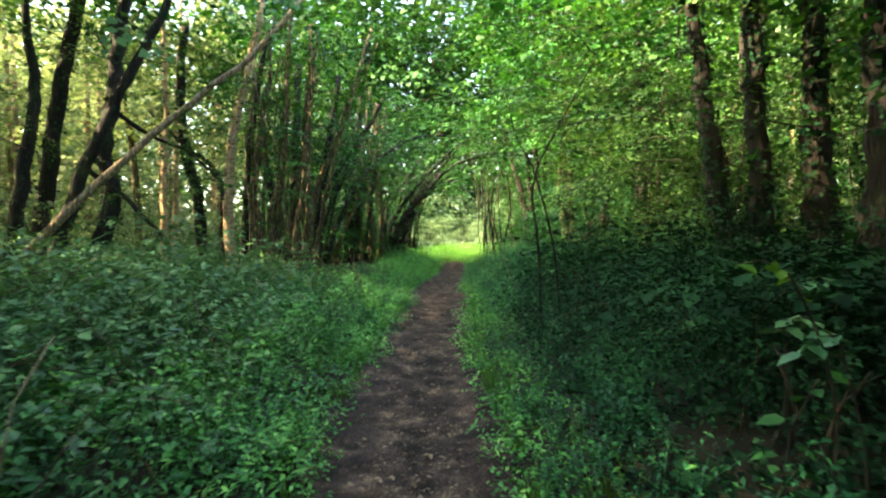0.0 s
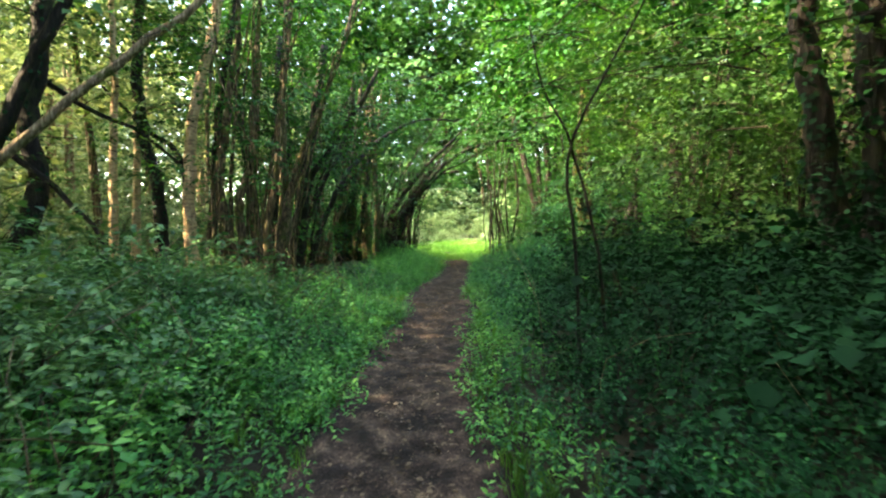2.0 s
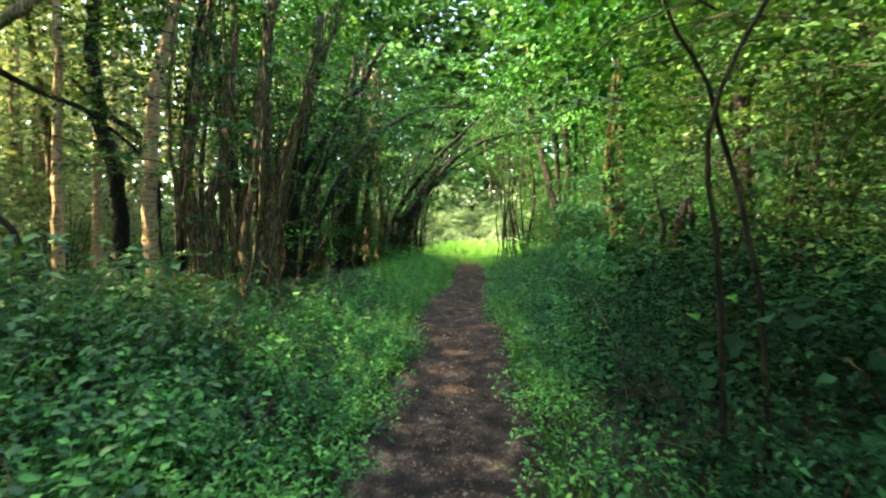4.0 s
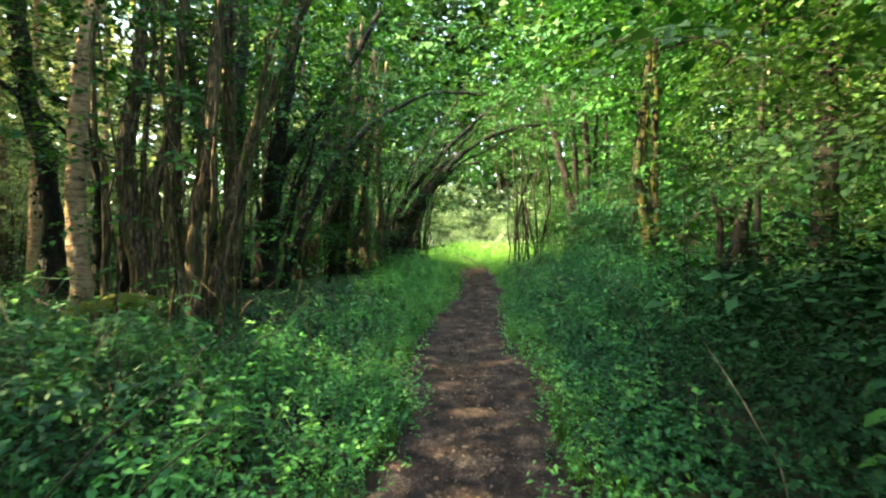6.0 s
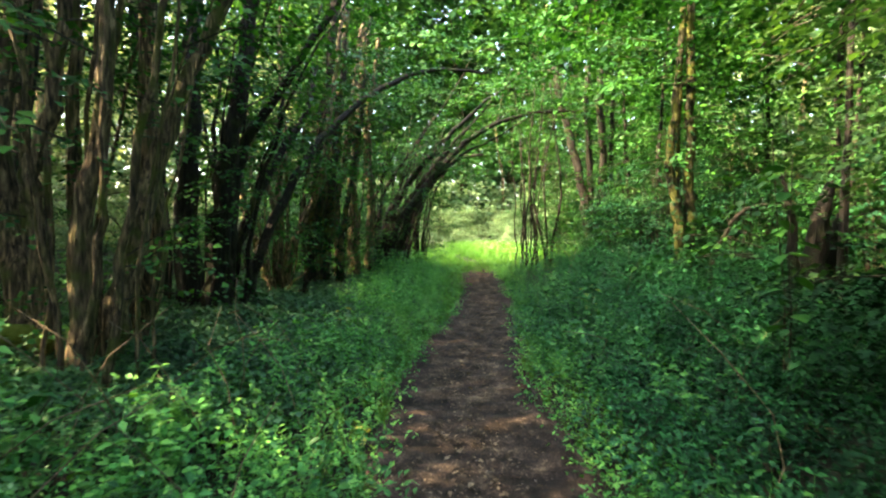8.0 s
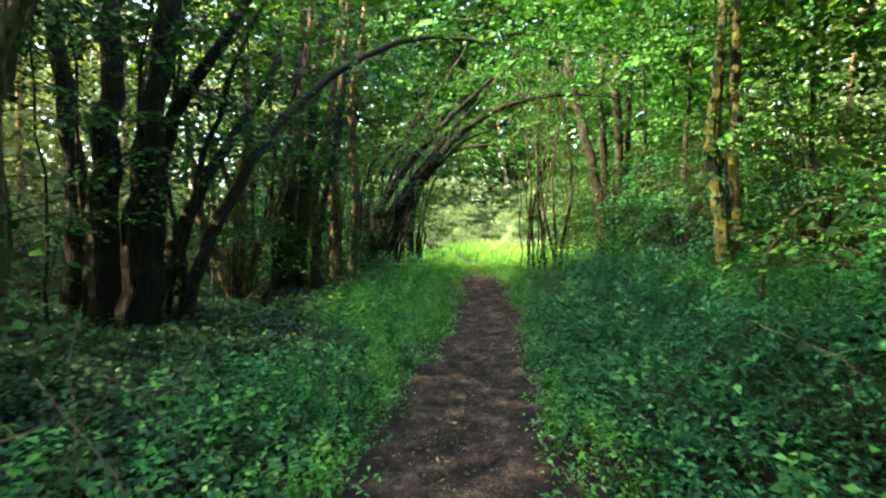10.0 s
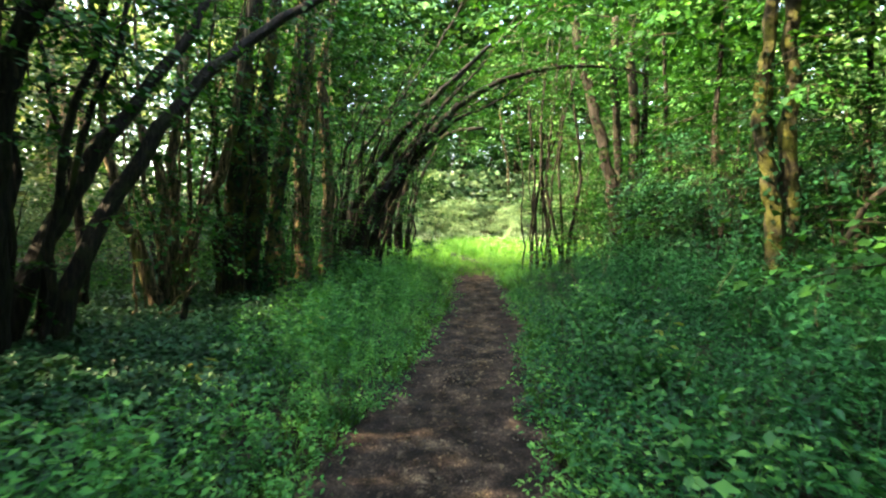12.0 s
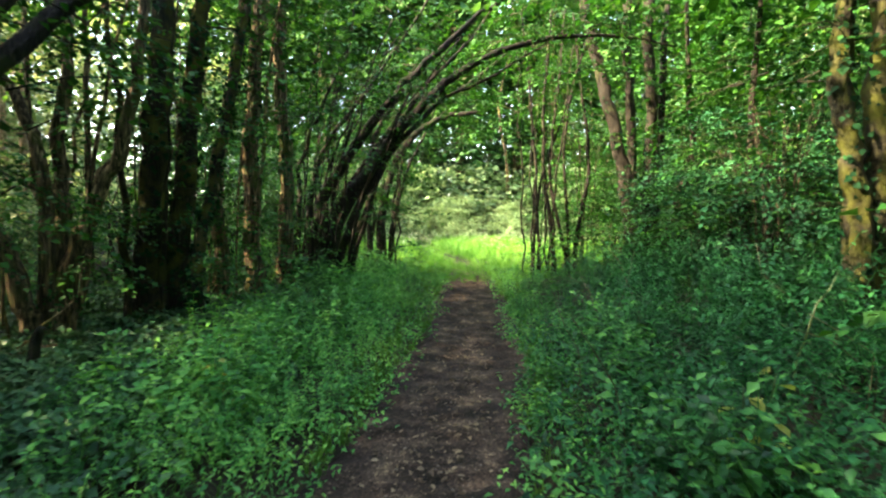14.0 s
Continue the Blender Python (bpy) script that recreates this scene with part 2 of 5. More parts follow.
def tube(points, radii, sides=8, rough=0.0, seed=0):
    """A tapered round stem along points, as quads, with a closed tip."""
    p = np.asarray(points, float)
    r = np.broadcast_to(np.asarray(radii, float), len(p))
    d = unit(np.gradient(p, axis=0))
    ref = np.where(np.abs(d[:, 2:]) > 0.9, [[1.0, 0, 0]], [[0, 0, 1.0]])
    a = unit(np.cross(d, ref))
    for i in range(1, len(p)):
        a[i] = unit(a[i - 1] - d[i] * np.dot(a[i - 1], d[i]))
    b = np.cross(d, a)
    ang = np.linspace(0, 2 * np.pi, sides, endpoint=False)
    lump = np.ones((len(p), sides))
    if rough:
        g = np.random.default_rng(seed)
        lump += rough * (g.normal(size=(1, sides)) * 0.7 + g.normal(size=(len(p), sides)) * 0.5)
    v = p[:, None] + (a[:, None] * np.cos(ang)[None, :, None] + b[:, None] * np.sin(ang)[None, :, None]) * (r[:, None] * lump)[..., None]
    v = v.reshape(-1, 3)
    i, j = np.meshgrid(np.arange(len(p) - 1), np.arange(sides), indexing="ij")
    q = np.stack([i * sides + j, i * sides + (j + 1) % sides, (i + 1) * sides + (j + 1) % sides, (i + 1) * sides + j], -1).reshape(-1, 4)
    top = len(p) - 1
    caps = [[top * sides, top * sides + k, top * sides + k + 1, top * sides + k + 1] for k in range(1, sides - 1)]
    tri = np.concatenate([q[:, [0, 1, 2]], q[:, [0, 2, 3]], np.array(caps)[:, :3]])
    return v, tri


def bent(points, n=14, wob=0.0, seed=0):
    """A smooth line of n places through the given ones (Catmull-Rom), with a little crookedness."""
    p = np.asarray(points, float)
    e = np.concatenate([[2 * p[0] - p[1]], p, [2 * p[-1] - p[-2]]])
    out = []
    for u in np.linspace(0, len(p) - 1, n):
        i = min(int(u), len(p) - 2)
        t = u - i
        a, b, c, d = e[i:i + 4]
        out.append(0.5 * (2 * b + (c - a) * t + (2 * a - 5 * b + 4 * c - d) * t * t + (3 * b - a - 3 * c + d) * t ** 3))
    out = np.array(out)
    if wob:
        g = np.random.default_rng(seed)
        step = g.normal(size=(n, 3)) * wob
        step[0] = 0
        out = out + step
    return out


def smoothstep(a, b, x):
    t = np.clip((x - a) / (b - a), 0, 1)
    return t * t * (3 - 2 * t)


def path_centre(y):
    wave = -0.18 - 0.10 * np.exp(-((y - 6.5) / 2.5) ** 2) + 0.12 * np.exp(-((y - 11.2) / 1.4) ** 2)
    return wave + 0.70 * smoothstep(12.5, 22, y) - 2.7 * smoothstep(28, 40, y) * smoothstep(28, 44, y)


def path_half(y):
    return 0.58 + 0.14 * np.exp(-((y - 13.0) / 2.5) ** 2) + 0.08 * (1 - smoothstep(2, 6, y)) + 0.05 * smoothstep(18, 26, y) + 0.04 * np.sin(y * 1.7) + 0.03 * np.sin(y * 3.3 + 1)


def rise(x, y):
    """Height of the ground."""
    x, y = np.asarray(x, float), np.asarray(y, float)
    off = np.abs(x - path_centre(y)) - path_half(y)
    bank = smoothstep(0.0, 3.5, off) * (0.22 + 0.10 * np.sin(0.31 * y + 0.4 * x)) * (1 - 0.6 * smoothstep(27, 31, y))
    bumps = 0.05 * np.sin(1.7 * x + 0.6 * y) * np.sin(1.3 * y - 0.5 * x) * smoothstep(0.1, 1.5, off)
    return bank + bumps - 0.03 * (1 - smoothstep(-0.3, 0.1, off))


def scatter(template, places, turns, sizes, tilts=None):
    """Joined copies of a (verts, tris) template, each turned about z, tilted and scaled."""
    v, f = template
    n = len(places)
    c, s = np.cos(turns), np.sin(turns)
    out = np.broadcast_to(v, (n, *v.shape)) * np.broadcast_to(sizes, n)[:, None, None]
    if tilts is not None:
        ct, st = np.cos(tilts)[:, None], np.sin(tilts)[:, None]
        out = np.stack([out[..., 0] * ct + out[..., 2] * st, out[..., 1], -out[..., 0] * st + out[..., 2] * ct], -1)
    out = np.stack([out[..., 0] * c[:, None] - out[..., 1] * s[:, None], out[..., 0] * s[:, None] + out[..., 1] * c[:, None], out[..., 2]], -1)
    out = out + np.asarray(places)[:, None]
    return out.reshape(-1, 3), (f[None] + (np.arange(n) * len(v))[:, None, None]).reshape(-1, 3)


def many(templates, places, sizes, tilt=0.0, turns=None):
    """scatter() over several templates in turn."""
    got = []
    k = len(templates)
    sizes = np.broadcast_to(sizes, len(places))
    tilts = rng.normal(size=len(places)) * tilt
    turns = rng.uniform(0, 2 * np.pi, len(places)) if turns is None else turns
    for i, t in enumerate(templates):
        if len(places[i::k]):
            got.append(scatter(t, places[i::k], turns[i::k], sizes[i::k], tilts[i::k]))
    return joined(got)


# ---- foliage templates ----
def spray(seed, length=0.75, count=12, leaf=0.10, shape=LEAF6, droop=0.25, wide=0.8):
    """A flat leafy twig along x: its leaves and its wood."""
    g = np.random.default_rng(seed)
    line = bent([(0, 0, 0), (length * 0.5, 0.06 * g.normal(), 0.03), (length, 0.1 * g.normal(), -droop * length)], 6)
    u = np.linspace(0.08, 1, count)
    at = np.stack([np.interp(u, np.linspace(0, 1, 6), line[:, k]) for k in range(3)], -1)
    sidew = np.where(np.arange(count) % 2, 1.0, -1.0)
    ways = np.stack([np.full(count, 0.55), sidew * g.uniform(0.5, 1.1, count), g.normal(size=count) * 0.25 - 0.25], -1)
    ways[-1] = (1, 0, -0.3)
    at = at + unit(ways) * leaf * 0.15
    ups = np.stack([g.normal(size=count) * 0.35, g.normal(size=count) * 0.35, np.ones(count)], -1)
    size = leaf * g.uniform(0.65, 1.25, count)
    return leaves(at, ways, ups, size, size * wide, shape), tube(line[::5], [0.006, 0.002], 3)


def bough(seed, twigs=6, length=1.2, **kw):
    """Several sprays on one small branch, which lies along x."""
    g = np.random.default_rng(seed)
    lf, wd = [], []
    line = bent([(0, 0, 0), (length * 0.5, 0.1 * g.normal(), 0.08), (length, 0.15 * g.normal(), -0.02)], 6)
    wd.append(tube(line[[0, 2, 5]], [0.013, 0.009, 0.004], 3))
    for i in range(twigs):
        a, b = spray(seed * 31 + i, **kw)
        u = (i + 1) / twigs
        at = np.array([[np.interp(u, np.linspace(0, 1, 6), line[:, k]) for k in range(3)]])
        turn = np.array([(0 if i == twigs - 1 else (1 if i % 2 else -1) * g.uniform(0.5, 1.1))])
        size, tilt = np.array([g.uniform(0.7, 1.1)]), np.array([g.normal() * 0.2])
        lf.append(scatter(a, at, turn, size, tilt))
        if kw.get("shape") is not LEAF4:
            wd.append(scatter(b, at, turn, size, tilt))
    return joined(lf), joined(wd)


NEAR_BOUGHS = [bough(i, 6, 1.2, count=11) for i in range(7)]
BOUGHS = [bough(i, 6, 1.2, count=11, shape=LEAF4, wide=0.85) for i in range(7)]
SMALL_BOUGHS = [bough(120 + i, 7, 1.1, count=15, leaf=0.058, shape=LEAF4, wide=0.7) for i in range(6)]
MID_BOUGHS = [bough(60 + i, 6, 1.3, count=11, leaf=0.118, shape=LEAF4, wide=0.85) for i in range(6)]
FAR_BOUGHS = [bough(40 + i, 5, 1.4, count=6, leaf=0.23, shape=LEAF4, wide=0.85) for i in range(5)]
ASH_BOUGHS = [bough(80 + i, 7, 1.3, count=12, leaf=0.095, wide=0.45, shape=LEAF4, droop=0.35) for i in range(5)]


def crown(places, turns, sizes, templates, tilt=0.25):
    """Leaves and twigs of a crown."""
    places = np.asarray(places)
    k = len(templates)
    lf, wd = [], []
    tilts = rng.normal(size=len(places)) * tilt
    for i, (a, b) in enumerate(templates):
        if len(places[i::k]):
            lf.append(scatter(a, places[i::k], turns[i::k], sizes[i::k], tilts[i::k]))
            wd.append(scatter(b, places[i::k], turns[i::k], sizes[i::k], tilts[i::k]))
    return joined(lf), joined(wd)


def clear_of_walk(places, reach=1.6):
    """Drops what would hang in the way of the walker."""
    p = np.asarray(places)
    near = (np.abs(p[:, 0] - path_centre(p[:, 1])) < reach) & (p[:, 2] < 3.3) & (p[:, 1] < 30) & (p[:, 1] > -4)
    return ~near


# ---- ground ----
def build_ground():
    xs = np.concatenate([-np.geomspace(400, 17, 14), np.arange(-16, 16.01, 0.32), np.geomspace(17, 400, 14)])
    ys = np.concatenate([-np.geomspace(300, 7, 12), np.arange(-6, 52.01, 0.32), np.geomspace(53, 600, 14)])
    X, Y = np.meshgrid(xs, ys, indexing="ij")
    off = np.abs(X - path_centre(Y)) - path_half(Y)
    Z = rise(X, Y) - 0.07 * (1 - smoothstep(0.0, 0.35, off)) * (Y < 31)
    v = np.stack([X, Y, Z], -1).reshape(-1, 3)
    ny = len(ys)
    i, j = np.meshgrid(np.arange(len(xs) - 1), np.arange(ny - 1), indexing="ij")
    q = np.stack([i * ny + j, (i + 1) * ny + j, (i + 1) * ny + j + 1, i * ny + j + 1], -1).reshape(-1, 4)
    ob = new("ground", raw_mesh("ground", v, q, GROUND_SOIL, True))
    tagged(ob, "dark brown forest floor of leaf mould", "ground", kind="structure")


def build_path():
    ys = np.arange(-5, 31, 0.07)
    us = np.linspace(-1, 1, 27)
    Y, U = np.meshgrid(ys, us, indexing="ij")
    g = np.random.default_rng(3)
    ragged = np.convolve(g.normal(size=len(ys) + 8), np.ones(9) / 9, "valid") * 0.10
    ragged2 = np.convolve(g.normal(size=len(ys) + 8), np.ones(9) / 9, "valid") * 0.10
    half = path_half(Y) + 0.12 + np.where(U < 0, ragged[:, None], ragged2[:, None])
    X = path_centre(Y) + U * half
    Z = np.zeros_like(X)
    for a in range(X.shape[0]):
        for b in range(X.shape[1]):
            p = Vector((X[a, b], Y[a, b], 0))
            Z[a, b] = 0.034 * noise.noise(p * 4.3) + 0.022 * noise.noise(p * 11) + 0.02 * noise.noise(p * 1.1)
    Z += 0.045 * U ** 2 - 0.06 * smoothstep(0.82, 1.0, np.abs(U)) - 0.01
    v = np.stack([X, Y, Z], -1).reshape(-1, 3)
    k = len(us)
    i, j = np.meshgrid(np.arange(len(ys) - 1), np.arange(k - 1), indexing="ij")
    q = np.stack([i * k + j, i * k + j + 1, (i + 1) * k + j + 1, (i + 1) * k + j], -1).reshape(-1, 4)
    ob = new("path", raw_mesh("path", v, q, PATH_SOIL, True))
    tagged(ob, "trodden dark brown earth footpath with crumbs and litter", "path", kind="structure")


build_ground()
build_path()


def stuff(name, geometry, material, label, category):
    return tagged(part(name, geometry, material, None), label, category, kind="stuff")


# ---- trees ----
def limb_places(line, start, count, spread, up=0.0):
    """Places round the upper part of a stem, for boughs, with the way each one points."""
    n = len(line)
    u = rng.uniform(start, 1, count) ** 0.8
    at = np.stack([np.interp(u, np.linspace(0, 1, n), line[:, k]) for k in range(3)], -1)
    ang = rng.uniform(0, 2 * np.pi, count)
    out = np.abs(rng.normal(size=count)) * spread
    at = at + np.stack([np.cos(ang) * out, np.sin(ang) * out, rng.normal(size=count) * spread * 0.35 + up], -1)
    return at, ang


def coppice(x, y, stems, label, name="hazel_clump", bark=None, leaf=None, boughs_each=5, spread=0.7, start=0.66, category="hazel clump", templates=None, ivy=0):
    """A clump: stems is a list of (foot offset, lean in x, lean in y, height, radius, arch)."""
    base = new(name)
    z0 = float(rise(x, y))
    base.location = (x, y, z0)
    tagged(base, label, category)
    places, angles = [], []
    for i, (fx, fy, lx, ly, h, r, arch) in enumerate(stems):
        pts = [(fx, fy, -0.15), (fx + lx * 0.29, fy + ly * 0.29, h * 0.32), (fx + lx * 0.66 + arch * 0.15, fy + ly * 0.66, h * 0.70),
               (fx + lx + arch, fy + ly, h * (1.0 - 0.05 * abs(arch)))]
        line = bent(pts, 16, (0.030 + r * 0.06) if len(stems) > 3 else 0.016, seed=int(1000 * abs(x) + 17 * i + y))
        u = np.linspace(0, 1, 16)
        rad = r * (1.25 * np.exp(-u * 9) * 0.5 + 1.0 - 0.72 * u)
        part("stem", tube(line, rad, 14 if r > 0.11 else 8 if r > 0.05 else 6, 0.10, i), bark or BARK, base, smooth=True)
        if ivy and i == 0:
            climb(base, line, rad, ivy, i + int(100 * abs(x)))
        at, ang = limb_places(line, start, boughs_each, spread)
        places.append(at)
        angles.append(ang)
    places, angles = np.concatenate(places), np.concatenate(angles)
    ok = clear_of_walk(places + [x, y, z0])
    places, angles = places[ok], angles[ok]
    if len(places):
        lf, wd = crown(places, angles, rng.uniform(0.7, 1.15, len(places)), templates or MID_BOUGHS)
        tagged(part("crown", lf, leaf or HAZEL, base), kind="stuff")
        tagged(part("brushwood", wd, TWIG, base), kind="stuff")
    return base


def climb(base, line, radii, count, seed, upto=0.6):
    """Ivy leaves that clothe the lower part of a trunk."""
    g = np.random.default_rng(seed)
    n = len(line)
    u = upto * g.uniform(0, 1, count) ** 1.4
    at = np.stack([np.interp(u, np.linspace(0, 1, n), line[:, k]) for k in range(3)], -1)
    r = np.interp(u, np.linspace(0, 1, n), radii)
    a = g.uniform(0, 6.28, count)
    out = np.stack([np.cos(a), np.sin(a), np.zeros(count)], -1)
    at = at + out * (r * g.uniform(0.95, 1.35, count) + 0.01)[:, None]
    way = out * 0.35 + np.stack([-np.sin(a), np.cos(a), np.zeros(count)], -1) * g.normal(size=(count, 1)) * 0.6 + [0, 0, -0.7]
    size = g.uniform(0.045, 0.10, count)
    tagged(part("ivy", leaves(at, way, out + g.normal(size=(count, 3)) * 0.3, size, size * 0.9, LEAF4), SHADED_THICKET, base), kind="stuff")


def fan(n, ring, lean, height, radius, bias=0.0, arch=0.0, seed=0):
    """Stems of a clump that spread like a fan."""
    g = np.random.default_rng(seed)
    out = []
    for i in range(n):
        a = 2 * np.pi * i / n + g.normal() * 0.3
        d = ring * g.uniform(0.3, 1)
        k = lean * g.uniform(0.2, 1.1)
        out.append((math.cos(a) * d, math.sin(a) * d, math.cos(a) * k + bias * g.uniform(0.2, 1), math.sin(a) * k, height * g.uniform(0.75, 1.1),
                    radius * (0.3 + 0.85 * g.uniform(0, 1) ** 1.6), arch * g.uniform(0, 1)))
    return out


# ---- trees of the walk ----
def grown(pts, top):
    """A stem's line carried down into the ground and, where it still climbs, on to its tip."""
    p = [np.array(q, float) for q in pts]
    d = p[0] - p[1]
    drop = p[0][2] - float(rise(p[0][0], p[0][1])) + 0.15
    if drop > 0.02:
        run = min(drop / max(-d[2], 0.3), 1.2)
        p.insert(0, np.array([p[0][0] + d[0] * run * 0.4, p[0][1] + d[1] * run * 0.4, p[0][2] - drop]))
    d = p[-1] - p[-2]
    if d[2] > 0.35 * np.linalg.norm(d) and p[-1][2] < top:
        k = (top - p[-1][2]) / d[2]
        p.append(p[-1] + d * min(k, 2.2) * [0.8, 0.8, 1])
    return p


def grove_tree(name, lines, bark, label, category, shoots=(), boughs=6, low=0, ivy=0, spread=0.7, start=0.5, templates=None, leaf=None, knots=0, top=7.2):
    """A clump or tree whose chief stems follow given lines (places, foot radius, tip radius), with thin shoots round its foot."""
    x, y = lines[0][0][0][:2]
    base = new(name)
    z0 = float(rise(x, y))
    base.location = (x, y, z0)
    tagged(base, label, category)
    places, angles, sizes = [], [], []
    for i, (pts, r0, r1) in enumerate(lines):
        way = grown(pts, top)
        n = 8 + 3 * len(way)
        r0, r1 = r0 * 1.2, r1 * 1.2
        line = bent([q - [x, y, z0] for q in way], n, 0.010 + 0.07 * r0, seed=int(100 * abs(x) + 31 * i + y))
        u = np.linspace(0, 1, n)
        rad = r0 * (1 + 0.55 * np.exp(-u * 14)) + (r1 * (0.55 if len(way) > len(pts) + 1 else 1) - r0) * u
        part("stem", tube(line, rad, 14 if r0 > 0.09 else 10 if r0 > 0.05 else 7, 0.13, i + int(10 * y)), bark, base, smooth=True)
        if ivy:
            climb(base, line, rad, int(ivy * (0.5 + 4 * r0)), i + int(100 * abs(x)), 0.85)
        for k in range(knots):
            j = 2 + int((n - 6) * (k + 0.5 + 0.35 * math.sin(5 * k)) / knots)
            a = -1.57 + 1.2 * math.sin(2.3 * k + x)
            ob = part("knot", KNOT, None, base)
            ob.location = line[j] + np.array([math.cos(a), math.sin(a), 0]) * rad[j] * 0.95
            ob.rotation_euler = (0, 0, a)
            ob.scale = (0.030, 0.036 + 0.012 * (k % 3), 0.036)
        at, ang = limb_places(line, start, boughs, spread)
        places.append(at), angles.append(ang), sizes.append(rng.uniform(0.7, 1.15, boughs))
        if low:
            at, ang = limb_places(line[: int(n * 0.62)], 0.2, low, 0.35)
            places.append(at), angles.append(ang), sizes.append(rng.uniform(0.4, 0.85, low))
    for i, (fx, fy, lx, ly, h, r, arch) in enumerate(shoots):
        line = bent([(fx, fy, -0.15), (fx + lx * 0.25, fy + ly * 0.25, h * 0.32), (fx + lx * 0.66 + arch * 0.15, fy + ly * 0.66, h * 0.70), (fx + lx + arch, fy + ly, h)], 14, 0.035, seed=17 * i + int(10 * y))
        part("shoot", tube(line, r * (1 - 0.7 * np.linspace(0, 1, 14)), 6, 0.12, i), bark, base, smooth=True)
        at, ang = limb_places(line, 0.6, 2, 0.4)
        places.append(at), angles.append(ang), sizes.append(rng.uniform(0.5, 0.9, 2))
    places, angles, sizes = np.concatenate(places), np.concatenate(angles), np.concatenate(sizes)
    ok = clear_of_walk(places + [x, y, z0])
    if ok.any():
        lf, wd = crown(places[ok], angles[ok], sizes[ok], templates or BOUGHS)
        tagged(part("crown", lf, leaf or HAZEL, base), kind="stuff")
        tagged(part("brushwood", wd, TWIG, base), kind="stuff")
    return base


def knot_mesh():
    bm = bmesh.new()
    bmesh.ops.create_icosphere(bm, subdivisions=2, radius=1)
    for v in bm.verts:
        v.co = Vector((v.co.x * 0.5, v.co.y, v.co.z * 0.7)) * (1 + 0.15 * noise.noise(v.co * 2))
    me = bpy.data.meshes.new("knot")
    bm.to_mesh(me)
    bm.free()
    me.materials.append(DARK_BARK)
    return me


KNOT = knot_mesh()
# hazel clumps on the bank beside the path
grove_tree("hazel_clump", [([(-4.48, 13.00, 0.37), (-4.69, 13.07, 1.30), (-4.91, 13.15, 2.25), (-4.83, 13.22, 3.67), (-4.68, 13.30, 4.87)], 0.148, 0.081),
                           ([(-4.26, 12.90, 0.47), (-4.42, 12.90, 1.70), (-4.36, 12.90, 2.31), (-4.09, 12.90, 3.21), (-3.98, 12.90, 4.70)], 0.101, 0.054),
                           ([(-4.03, 13.40, 0.38), (-4.29, 13.40, 1.46), (-4.37, 13.40, 2.52), (-4.29, 13.40, 4.12), (-4.18, 13.40, 5.15)], 0.081, 0.047),
                           ([(-3.87, 13.60, 0.48), (-3.62, 13.63, 1.46), (-3.73, 13.67, 3.39), (-3.65, 13.70, 5.05)], 0.121, 0.081)],
           BARK, "old hazel clump with many brown mossy stems fanning upwards", "hazel clump", shoots=fan(8, 0.8, 0.8, 6.2, 0.058, 0.5, 0.5, 2), boughs=12, low=3)
grove_tree("hazel_clump", [([(-3.69, 12.55, 0.54), (-3.66, 12.59, 1.71), (-3.48, 12.62, 2.80), (-3.40, 12.66, 3.88), (-3.30, 12.70, 4.75)], 0.101, 0.060),
                           ([(-3.69, 12.90, 0.48), (-3.52, 13.12, 1.47), (-3.37, 13.35, 2.52), (-3.08, 13.57, 3.54), (-2.56, 13.80, 5.10)], 0.121, 0.060),
                           ([(-3.60, 12.50, 0.55), (-3.42, 12.47, 1.57), (-3.35, 12.43, 2.42), (-3.29, 12.40, 3.66)], 0.047, 0.027)],
           BARK, "hazel clump with pale-flecked brown stems beside the bank", "hazel clump", shoots=fan(7, 0.55, 0.8, 6.0, 0.056, 1.0, 0.6, 12), boughs=13, low=3)
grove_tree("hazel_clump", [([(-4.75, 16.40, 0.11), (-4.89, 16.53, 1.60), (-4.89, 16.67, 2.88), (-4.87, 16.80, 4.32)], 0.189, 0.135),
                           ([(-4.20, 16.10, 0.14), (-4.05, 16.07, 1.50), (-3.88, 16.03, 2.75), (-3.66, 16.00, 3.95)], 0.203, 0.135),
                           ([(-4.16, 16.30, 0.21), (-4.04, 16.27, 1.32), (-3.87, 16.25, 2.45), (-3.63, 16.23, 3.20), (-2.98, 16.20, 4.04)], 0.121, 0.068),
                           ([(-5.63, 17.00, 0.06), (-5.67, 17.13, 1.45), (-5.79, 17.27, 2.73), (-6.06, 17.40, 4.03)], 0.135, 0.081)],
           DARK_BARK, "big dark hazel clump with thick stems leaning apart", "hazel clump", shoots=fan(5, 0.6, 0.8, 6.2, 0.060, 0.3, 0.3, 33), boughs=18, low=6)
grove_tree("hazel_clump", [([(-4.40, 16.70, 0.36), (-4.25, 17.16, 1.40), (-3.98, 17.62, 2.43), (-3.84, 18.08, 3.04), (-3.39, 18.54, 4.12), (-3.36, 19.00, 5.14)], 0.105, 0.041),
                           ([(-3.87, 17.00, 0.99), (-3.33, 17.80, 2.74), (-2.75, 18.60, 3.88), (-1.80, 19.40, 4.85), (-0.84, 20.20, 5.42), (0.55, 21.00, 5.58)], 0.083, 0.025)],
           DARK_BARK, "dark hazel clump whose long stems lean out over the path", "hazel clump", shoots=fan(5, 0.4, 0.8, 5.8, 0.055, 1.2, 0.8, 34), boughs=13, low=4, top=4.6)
grove_tree("slim_tree", [([(-5.01, 18.60, 0.46), (-5.09, 18.67, 1.24), (-5.21, 18.73, 1.94), (-5.49, 18.80, 2.91)], 0.070, 0.040)],
           DARK_BARK, "slim dark stem leaning between the hazel clumps", "tree", boughs=6)
